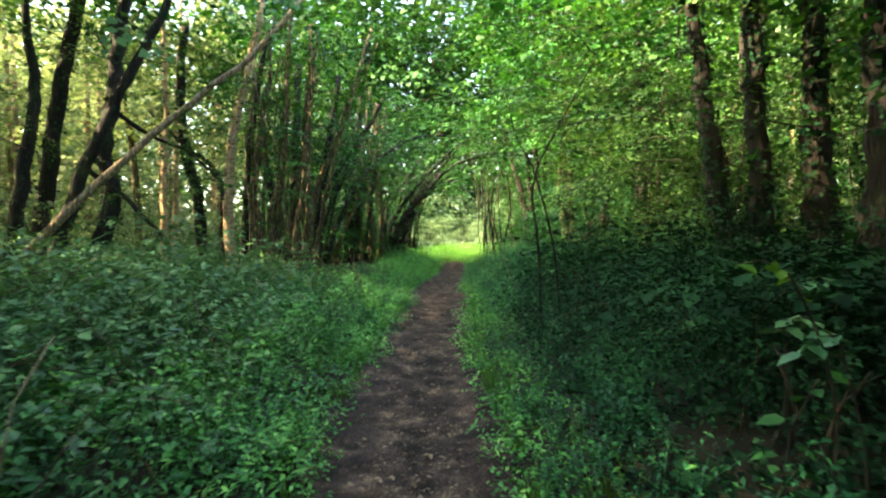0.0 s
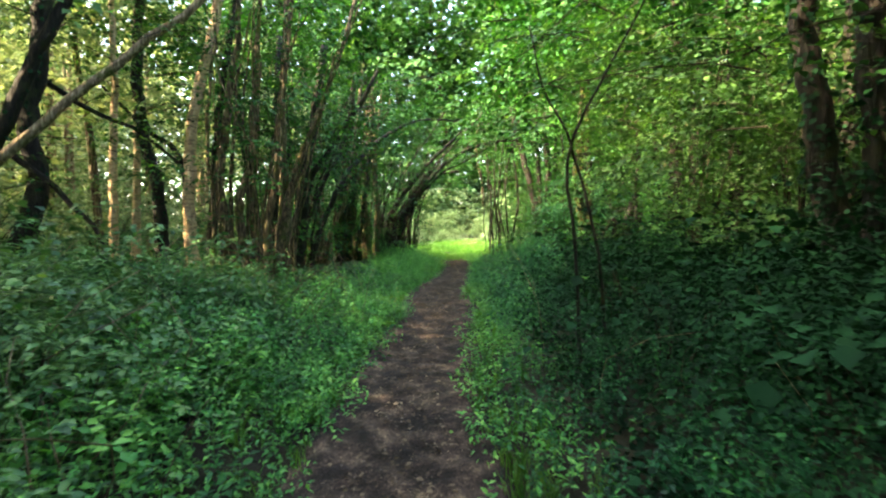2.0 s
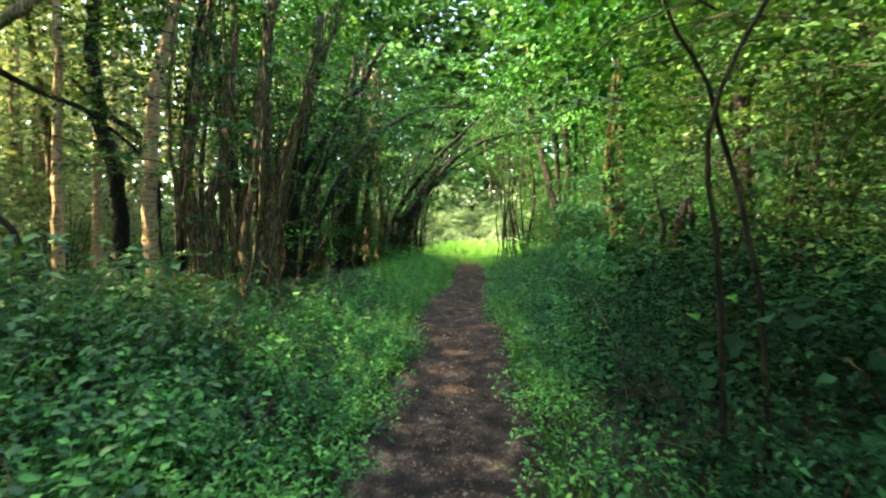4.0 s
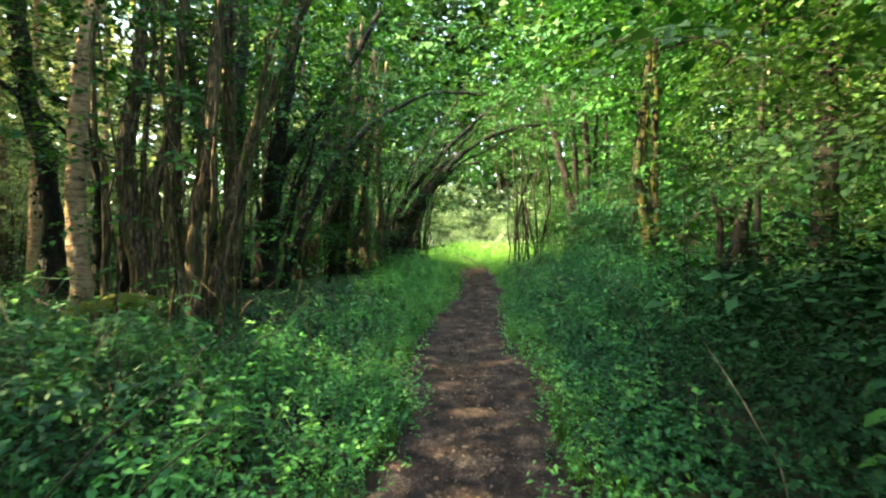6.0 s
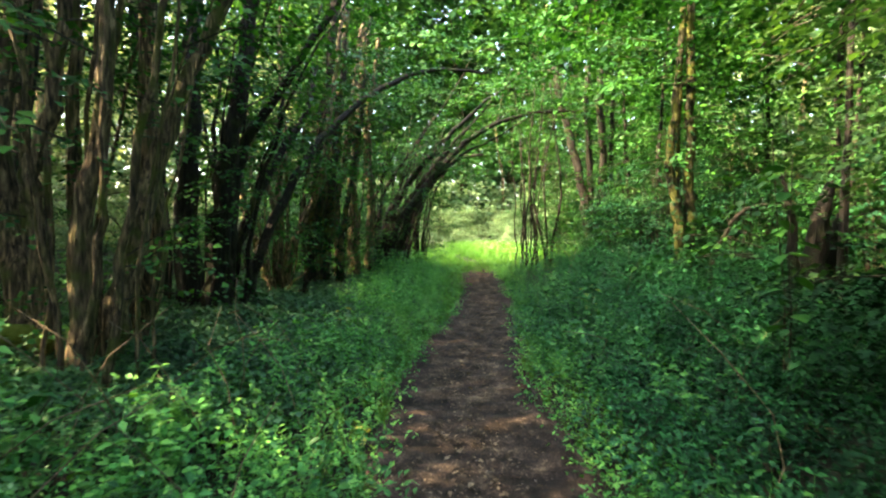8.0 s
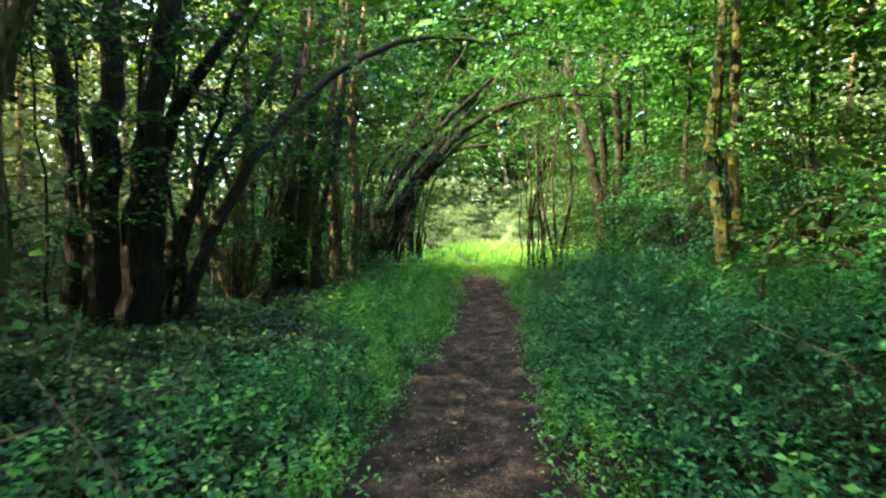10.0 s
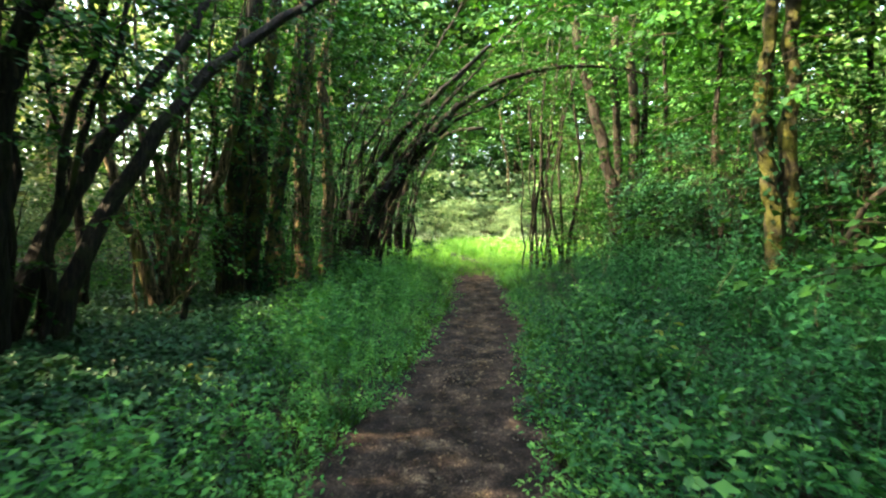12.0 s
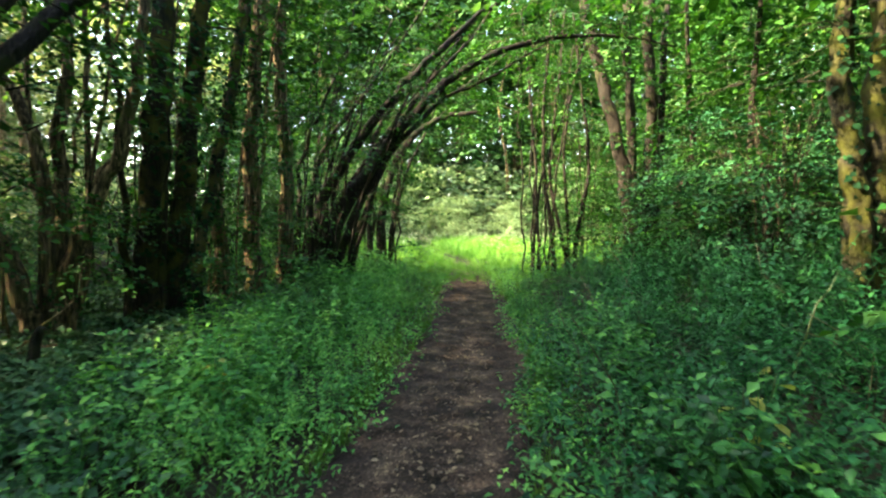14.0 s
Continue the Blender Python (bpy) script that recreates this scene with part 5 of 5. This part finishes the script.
IVIES = [ivy_patch(i) for i in range(6)]
FINE = [ivy_patch(70 + i, 26, 0.048, 0.20, 0.52) for i in range(6)]
TUFTS = [tuft(i) for i in range(6)]
TALL_TUFTS = [tuft(30 + i, 9, 0.75, 0.013, 0.3) for i in range(6)]


def field(n, x0, x1, y0, y1, seed, keep=None, margin=0.0):
    """Random places on the ground off the path."""
    g = np.random.default_rng(seed)
    x, y = g.uniform(x0, x1, n), g.uniform(y0, y1, n)
    ok = np.abs(x - path_centre(y)) > path_half(y) + margin + g.normal(size=n) * 0.05
    if keep is not None:
        ok &= g.uniform(0, 1, n) < keep(x, y)
    x, y = x[ok], y[ok]
    return np.stack([x, y, rise(x, y) - 0.01], -1)


def patchy(x, y, s, k):
    return 0.5 + 0.5 * np.sin(s * x + k) * np.sin(s * 1.3 * y + 2 * k) + 0.25 * np.sin(s * 2.7 * x - s * 1.9 * y + k)


def mouth(x, y):
    """Zero where the path opens into the meadow, one elsewhere."""
    return 1 - smoothstep(25.2, 26.4, y) * ((x > -1.7) & (x < 2.6))


def off_path(p):
    return np.abs(p[:, 0] - path_centre(p[:, 1])) - path_half(p[:, 1])


def mounds(n, x0, x1, y0, y1, seed, keep, margin, per, radius):
    """Places in tufts of plants with gaps between them, and each place's share of its tuft's height."""
    g = np.random.default_rng(seed)
    c = field(n, x0, x1, y0, y1, seed, keep, margin)
    big = g.uniform(0.5, 1.45, len(c))
    d = g.normal(size=(len(c), per, 2)) * 0.5
    far = np.sqrt((d ** 2).sum(-1))
    at = c[:, None, :2] + d * (radius * big)[:, None, None]
    share = (0.40 + 0.75 * np.exp(-far ** 2 * 1.6)) * big[:, None] * g.uniform(0.85, 1.15, far.shape)
    at, share = at.reshape(-1, 2), share.reshape(-1)
    off = np.abs(at[:, 0] - path_centre(at[:, 1])) - path_half(at[:, 1])
    ok = off > margin * 0.8
    at, share = at[ok], share[ok]
    return np.column_stack([at, rise(at[:, 0], at[:, 1]) - 0.01]), share


# nettles and other herbs, in mounds
p, k = mounds(1050, -8, -0.8, -1, 28, 51, lambda x, y: np.clip(patchy(x, y, 0.9, 1) + 0.45 * (y < 13), 0, 1) * ((x + 4.6) ** 2 + (y - 11.9) ** 2 > 0.9) * np.where((y > 12.0) & (y < 22) & (x > -6) & (x < -1.9), 0.03, 1) * mouth(x, y), 0.03, 9, 0.42)
h = k * (0.20 + 0.46 * smoothstep(0.1, 2.2, off_path(p)))
stuff("nettles", many(HERBS, p, h, 0.2), NETTLE, "thick green nettles on the bank beside the path", "nettles")
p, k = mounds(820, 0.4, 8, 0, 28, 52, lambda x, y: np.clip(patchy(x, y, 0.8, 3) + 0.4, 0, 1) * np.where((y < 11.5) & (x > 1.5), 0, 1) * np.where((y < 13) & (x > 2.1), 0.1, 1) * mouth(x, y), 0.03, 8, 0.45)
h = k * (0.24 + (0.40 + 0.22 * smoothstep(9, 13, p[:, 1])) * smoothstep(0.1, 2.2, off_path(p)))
stuff("nettles", many(SLIM, p, h, 0.2), SHADED_HERB, "lush nettles along the path, part of their dark green is shade", "nettles")
p = field(2400, -7, 7, -1, 28, 53, lambda x, y: np.clip(patchy(x, y, 1.3, 5) - 0.1, 0, 1) * np.where((y < 9) & (x > 1.3), 0, 1) * np.where((y > 12.0) & (y < 22) & (x < -1.8), 0.03, 1) * np.where(x > 1.3, 0.2, 1), 0.14)
h = 0.15 + 0.36 * smoothstep(0.0, 1.8, off_path(p)) * rng.uniform(0.6, 1.3, len(p))
stuff("broad_leaved_herbs", many(BROAD, p, h, 0.2), GRASS, "broad-leaved light green herbs between the nettles", "herbs")
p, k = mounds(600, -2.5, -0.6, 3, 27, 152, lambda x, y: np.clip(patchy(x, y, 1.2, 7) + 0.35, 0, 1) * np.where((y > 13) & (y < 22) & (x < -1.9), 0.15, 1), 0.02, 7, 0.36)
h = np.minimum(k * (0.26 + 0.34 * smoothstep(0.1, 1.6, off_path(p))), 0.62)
stuff("fresh_herbs", many(FRESH, p, h, 0.25), LIT_EDGE_HERB, "yellow-green herbs in mounds along the path, brightened for skylight", "herbs")
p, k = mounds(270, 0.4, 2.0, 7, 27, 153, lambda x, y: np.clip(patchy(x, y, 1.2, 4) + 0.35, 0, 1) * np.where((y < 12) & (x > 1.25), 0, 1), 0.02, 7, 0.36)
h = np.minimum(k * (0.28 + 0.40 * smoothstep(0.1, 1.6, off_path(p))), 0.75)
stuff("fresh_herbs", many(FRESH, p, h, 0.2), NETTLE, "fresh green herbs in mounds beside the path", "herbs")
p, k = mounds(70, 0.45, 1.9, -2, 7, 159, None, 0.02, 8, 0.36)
stuff("nettles", many(HERBS, p, 0.4 * k, 0.2), SHADED_HERB, "green nettles in front of the thicket", "nettles")
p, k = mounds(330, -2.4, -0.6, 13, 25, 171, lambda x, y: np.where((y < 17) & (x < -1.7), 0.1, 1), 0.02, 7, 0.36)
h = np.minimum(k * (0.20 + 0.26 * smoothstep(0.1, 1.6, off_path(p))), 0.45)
stuff("fresh_herbs", many(SLIM, p, h, 0.25), LIT_EDGE_HERB, "green herbs between the path and the ivy, brightened for skylight", "herbs")
# brambles
p = field(700, -3.6, -1.4, -4, 12.5, 254, lambda x, y: np.clip(patchy(x, y, 0.7, 2) + 0.35, 0, 1), 0.5)
stuff("brambles", many(NEAR_CANES, p, (0.45 + 0.65 * smoothstep(0.5, 2.2, off_path(p)) * rng.uniform(0.5, 1.3, len(p))) * (1 - 0.5 * smoothstep(7.5, 11, p[:, 1])), 0.25), BRAMBLE, "grey-green brambles leaning over the nettles", "brambles")
p = field(1700, -9, -2.6, -2, 13, 54, lambda x, y: np.clip(patchy(x, y, 0.7, 2) + 0.25, 0, 1) * smoothstep(-1.2, -2.6, x), 0.5)
stuff("brambles", many(CANES, p, (0.45 + 0.85 * smoothstep(0.5, 2.6, off_path(p)) * rng.uniform(0.5, 1.3, len(p))) * (1 - 0.5 * smoothstep(7.5, 11, p[:, 1])), 0.25), BRAMBLE, "tangled grey-green brambles on the bank", "brambles")
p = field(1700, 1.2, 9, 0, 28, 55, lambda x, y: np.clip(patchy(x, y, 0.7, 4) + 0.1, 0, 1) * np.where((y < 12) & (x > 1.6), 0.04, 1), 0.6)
stuff("brambles", many(CANES, p, 0.45 + 0.55 * smoothstep(0.4, 2.8, off_path(p)) * rng.uniform(0.7, 1.3, len(p)), 0.2), SHADED_HERB, "brambles in the thicket, shade put into their dark green", "brambles")
STALKS = [tube(bent([(0, 0, 0), (0.1 * math.sin(i), 0.1 * math.cos(i), 0.5), (0.45 * math.sin(2 * i), 0.45 * math.cos(3 * i), 0.95)], 5, 0.02, i), np.linspace(0.006, 0.003, 5), 3) for i in range(6)]
p = np.concatenate([field(700, -7, -1.2, 0, 13, 154, lambda x, y: patchy(x, y, 1.1, 2), 0.5), field(130, 1.3, 6, 1, 22, 155, lambda x, y: patchy(x, y, 1.1, 4), 0.5)])
stuff("dry_stalks", many(STALKS, p, rng.uniform(0.5, 1.25, len(p)), 0.35), DEAD_LEAF, "thin brown dead stalks among the brambles", "stalks")
# ivy carpet
p = field(6400, -7, -1.2, 11.8, 23, 56, lambda x, y: np.clip(1.5 - np.abs(x + 4.0) / 1.9, 0, 1), 0.25)
p[:, 2] += rng.uniform(0, 0.12, len(p))
stuff("ivy", many(IVIES, p, rng.uniform(0.7, 1.05, len(p)), 0.15), IVY, "dark blue-green ivy carpet under the hazels", "ivy")
p = field(2000, -8, 8, -4, 29, 57, lambda x, y: np.where((y < 13) & (x > 1.7), 0, 1) * np.where((y > 12.5) & (y < 23) & (x < -2.2), 0.2, 1), 0.12)
stuff("creeping_herbs", many(FINE, p, rng.uniform(0.8, 1.2, len(p)), 0.2), NETTLE, "low green ground cover between the nettles", "ground cover")
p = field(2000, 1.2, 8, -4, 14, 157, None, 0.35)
stuff("creeping_herbs", many(IVIES, p, rng.uniform(0.8, 1.3, len(p)), 0.3), SHADED_THICKET, "ground cover under the thicket, shade put into its dark green", "ground cover")
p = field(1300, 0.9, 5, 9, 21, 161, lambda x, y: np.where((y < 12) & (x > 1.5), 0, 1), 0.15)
stuff("creeping_herbs", many(FINE, p, rng.uniform(0.9, 1.5, len(p)), 0.2), SHADED_HERB, "low ground cover under the nettles, shade put into its deep green", "ground cover")
p = field(600, -4.2, -0.8, 2, 13, 158, None, 0.1)
stuff("creeping_herbs", many(FINE, p, rng.uniform(0.9, 1.4, len(p)), 0.2), NETTLE, "low green ground cover between the brambles", "ground cover")
# grass along the edges
def edge_places(n, seed, near, far, y0=-3, y1=30):
    g = np.random.default_rng(seed)
    y, s = g.uniform(y0, y1, n), np.where(g.uniform(0, 1, n) < 0.5, -1, 1)
    x = path_centre(y) + s * (path_half(y) + near + (far - near) * g.uniform(0, 1, n) ** 1.6)
    return np.stack([x, y, np.maximum(rise(x, y), -0.005) - 0.005], -1)


p = edge_places(800, 58, 0.06, 0.6)
stuff("edge_grass", many(TUFTS, p, rng.uniform(0.25, 0.65, len(p)), 0.15), GRASS, "soft grass along both edges of the path", "grass")
p = edge_places(950, 59, 0.02, 0.6)
stuff("edge_herbs", many(FINE, p, rng.uniform(0.6, 1.0, len(p)), 0.2), LIT_EDGE_HERB, "small green herbs creeping in from the path's edge, brightened for skylight", "herbs")
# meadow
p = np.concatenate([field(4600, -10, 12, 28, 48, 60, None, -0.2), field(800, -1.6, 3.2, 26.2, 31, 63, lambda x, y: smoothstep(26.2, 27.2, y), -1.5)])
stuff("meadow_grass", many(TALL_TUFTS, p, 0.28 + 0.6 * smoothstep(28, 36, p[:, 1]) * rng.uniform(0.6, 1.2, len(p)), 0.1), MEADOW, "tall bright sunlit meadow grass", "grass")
HEADS = [ivy_patch(90 + i, 14, 0.035, 0.12) for i in range(4)]
p = field(900, -7, 8, 29.5, 38, 160, None, 0.3)
p[:, 2] += rng.uniform(0.6, 1.0, len(p))
stuff("meadow_flowers", many(HEADS, p, rng.uniform(0.35, 0.8, len(p)), 0.3), SEED_HEAD, "pale whitish flower heads above the meadow grass", "flowers")
# undergrowth of the wood further off
p = np.concatenate([field(520, -22, -7.5, 2, 46, 61), field(700, 7.5, 20, 2, 46, 62)])
stuff("undergrowth", many(FAR_CANES, p, rng.uniform(0.8, 1.7, len(p)), 0.2), FAR_LEAF, "loose green undergrowth between the trunks", "undergrowth")

# ---- single plants with large leaves ----
ONE_LEAF = {}
for key, mat in (("green", HAZEL), ("yellow", STRAW)):
    v, f = leaves(np.zeros((1, 3)), np.array([[1.0, 0, -0.12]]), np.array([[0, 0, 1.0]]), 1.0, 0.72)
    ONE_LEAF[key] = raw_mesh("leaf", v, f, mat)


def seedling(x, y, h, count, size, label, colour="green", name="hazel_seedling", lean=0.2, category="seedling"):
    g = np.random.default_rng(int(abs(x) * 100 + y * 10))
    base = new(name)
    base.location = (x, y, float(rise(x, y)))
    a = g.uniform(0, 6.28)
    line = bent([(0, 0, -0.05), (math.cos(a) * lean * 0.3, math.sin(a) * lean * 0.3, h * 0.5), (math.cos(a) * lean, math.sin(a) * lean, h)], 8, 0.008, 5)
    part("stem", tube(line, np.linspace(0.010, 0.004, 8), 5), TWIG if colour == "green" else STEM, base, smooth=True)
    for i in range(count):
        u = 0.35 + 0.65 * i / max(1, count - 1)
        at = [float(np.interp(u, np.linspace(0, 1, 8), line[:, k])) for k in range(3)]
        b = i * 2.4 + g.normal() * 0.4
        leaf = part("leaf", ONE_LEAF[colour], None, base)
        leaf.location = (at[0] + math.cos(b) * 0.04, at[1] + math.sin(b) * 0.04, at[2])
        leaf.rotation_euler = (g.normal() * 0.25, g.uniform(-0.1, 0.5), b)
        k = size * g.uniform(0.65, 1.2)
        leaf.scale = (k, k, k)
    return tagged(base, label, category)


for x, y, h, n, k in ((1.75, 2.6, 0.75, 9, 0.13), (2.35, 2.5, 0.85, 9, 0.14), (2.9, 3.8, 1.35, 7, 0.12), (1.95, 8.7, 0.95, 12, 0.16), (2.35, 9.1, 1.2, 12, 0.16),
                      (2.55, 12.4, 2.3, 16, 0.19), (2.85, 12.9, 2.5, 16, 0.19), (2.2, 14.4, 0.8, 12, 0.10), (1.7, 11.2, 0.6, 11, 0.09), (2.9, 17.0, 0.9, 13, 0.10), (-2.2, 4.6, 0.6, 9, 0.12), (-2.8, 6.6, 0.7, 10, 0.12),
                      (-1.7, 9.4, 0.5, 9, 0.11), (-2.6, 10.6, 0.6, 10, 0.12)):
    seedling(x, y, h, n, k, "young hazel shoot with broad dark green leaves" if x > 0 else "small broad-leaved shoot among the brambles")
for x, y, h, n, k in ((-0.98, 11.9, 0.22, 5, 0.08), (-1.02, 13.4, 0.22, 5, 0.08), (-1.5, 17.7, 0.5, 6, 0.10), (1.90, 16.6, 0.62, 7, 0.11), (2.05, 16.7, 0.66, 7, 0.11), (-2.1, 16.2, 0.35, 6, 0.12)):
    seedling(x, y, h, n, k, "yellowing herb standing among the nettles", "yellow", "yellow_herb", 0.08, "herb")

def leafy_sprig(name, pts, count, size, material, label):
    """A bending twig with single large leaves, rooted in the ground."""
    x, y = pts[0][:2]
    base = new(name)
    base.location = (x, y, float(rise(x, y)))
    line = bent([(a - x, b - y, c) for a, b, c in pts], 12, 0.008, int(10 * y))
    part("stem", tube(line, np.linspace(0.009, 0.003, 12), 5), TWIG, base, smooth=True)
    v, f = leaves(np.zeros((1, 3)), np.array([[1.0, 0, -0.12]]), np.array([[0, 0, 1.0]]), 1.0, 0.8)
    blade = raw_mesh("leaf", v, f, material)
    g = np.random.default_rng(count + int(10 * x))
    for i in range(count):
        u = 0.55 + 0.45 * i / (count - 1)
        at = [float(np.interp(u, np.linspace(0, 1, 12), line[:, k])) for k in range(3)]
        leaf = part("leaf", blade, None, base)
        leaf.location = at
        leaf.rotation_euler = (g.normal() * 0.3, g.uniform(0.0, 0.5), i * 2.2 + g.normal() * 0.5)
        k = size * g.uniform(0.7, 1.15)
        leaf.scale = (k, k, k)
    return tagged(base, label, "shoot")


leafy_sprig("hazel_shoot", [(2.0, 2.5, -0.05), (1.85, 2.4, 0.8), (1.5, 2.2, 1.30), (1.22, 2.1, 1.33)], 7, 0.09, GRASS, "hazel shoot with bright green leaves hanging over the dark hollow")
for x, y, h, r in ((1.75, 2.4, 0.95, 0.45), (2.05, 3.0, 0.85, 0.5), (2.3, 2.3, 0.8, 0.4), (1.9, 4.1, 0.7, 0.4), (2.6, 3.6, 1.0, 0.5)):
    leafy_sprig("hazel_shoot", [(x + r, y + 0.1, -0.05), (x + 0.7 * r, y + 0.1, 0.6 * h), (x + 0.3 * r, y, h), (x - 0.2 * r, y - 0.1, 0.92 * h)], 11, 0.11, IVY, "arching shoot with broad blue-green leaves over the dark hollow")

# ---- litter on the path ----
def litter():
    g = np.random.default_rng(71)
    n = 9000
    y, x = g.uniform(-2, 27.5, n), g.normal(size=n) * 0.27
    x = path_centre(y) + np.clip(x, -0.75, 0.75)
    a = g.uniform(0, 6.28, n)
    at = np.stack([x, y, g.uniform(0.0, 0.035, n)], -1)
    way = np.stack([np.cos(a), np.sin(a), g.normal(size=n) * 0.15], -1)
    size = 0.012 + 0.045 * g.uniform(0, 1, n) ** 2.5
    lf = leaves(at, way, np.tile([0, 0, 1.0], (n, 1)) + g.normal(size=(n, 3)) * 0.3, size, size * g.uniform(0.4, 0.8, n))
    stuff("leaf_litter", lf, DEAD_LEAF, "dry brown leaves scattered on the earth path", "leaf litter")
    ball = bmesh.new()
    bmesh.ops.create_icosphere(ball, subdivisions=1, radius=1)
    v = np.array([q.co for q in ball.verts])
    f = np.array([[q.index for q in t.verts] for t in ball.faces])
    ball.free()
    n = 900
    y = g.uniform(-2, 29, n)
    x = path_centre(y) + np.clip(g.normal(size=n) * 0.35, -0.7, 0.7)
    stones = [(v * [1, 0.7, 0.4] * (1 + 0.15 * g.normal(size=v.shape)), f) for i in range(4)]
    at = np.stack([x, y, g.uniform(0.0, 0.015, n)], -1)
    stuff("pebbles", many(stones, at, g.uniform(0.004, 0.015, n), 0.2), PEBBLE, "small pale stones and crumbs trodden into the path", "pebbles")


litter()

# ---- far woods ----
def far_woods():
    g = np.random.default_rng(81)
    n = 36000
    a = g.uniform(0, 2 * np.pi, n)
    d = g.uniform(42, 75, n)
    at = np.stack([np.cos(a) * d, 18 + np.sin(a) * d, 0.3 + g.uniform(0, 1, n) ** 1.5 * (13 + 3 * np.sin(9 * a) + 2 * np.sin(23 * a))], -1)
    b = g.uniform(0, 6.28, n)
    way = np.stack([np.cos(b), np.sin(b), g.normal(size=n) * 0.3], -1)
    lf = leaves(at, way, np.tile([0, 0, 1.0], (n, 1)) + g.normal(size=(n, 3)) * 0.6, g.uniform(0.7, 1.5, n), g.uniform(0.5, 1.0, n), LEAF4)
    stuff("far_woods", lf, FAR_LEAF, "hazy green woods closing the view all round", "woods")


def wood_wall(x0, x1, y0, y1, high, n, seed, leaf, label, size=1.0, thin=0.9):
    """The leafy depth of the wood on one side."""
    g = np.random.default_rng(seed)
    at = np.stack([g.uniform(x0, x1, n), g.uniform(y0, y1, n), 0.2 + high * g.uniform(0, 1, n) ** thin], -1)
    at = at[np.sin(0.8 * at[:, 0] + 0.7 * at[:, 1]) * np.sin(0.6 * at[:, 2] + 0.5 * at[:, 1]) > -0.55]
    n = len(at)
    b = g.uniform(0, 6.28, n)
    way = np.stack([np.cos(b), np.sin(b), g.normal(size=n) * 0.3], -1)
    lf = leaves(at, way, np.tile([0, 0, 1.0], (n, 1)) + g.normal(size=(n, 3)) * 0.6, size * g.uniform(0.3, 0.65, n), size * g.uniform(0.24, 0.48, n), LEAF4)
    stuff("far_foliage", lf, leaf, label, "foliage")


# the pale leaves of these walls carry haze and sunlight in their colour
wood_wall(17, 34, -8, 48, 20.0, 40000, 91, HAZE_LIT_LEAF, "foliage filling the depth of the wood, its green paled for haze", 1.5)
wood_wall(-32, -21, -8, 29, 10.0, 16000, 92, LIT_LEAF, "foliage in the depth of the wood, paled for sunlight", 1.3, 1.3)
wood_wall(-38, -21, 28, 50, 15.0, 24000, 94, LIT_LEAF, "foliage beyond the clearing, paled for sunlight", 1.3, 1.2)
wood_wall(-16, 16, 46.5, 50, 5.0, 11000, 96, HAZE_LIT_LEAF, "blue-green bushes along the far side of the meadow, paled for haze", 0.9, 1.2)
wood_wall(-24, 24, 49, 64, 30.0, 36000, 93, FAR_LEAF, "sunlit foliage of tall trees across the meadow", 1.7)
# behind the camera, added to cut skylight that flattens the shading
wood_wall(-24, 26, -22, -9, 14.0, 22000, 95, FAR_LEAF, "unseen foliage added behind the start to block low skylight", 1.5)
far_woods()
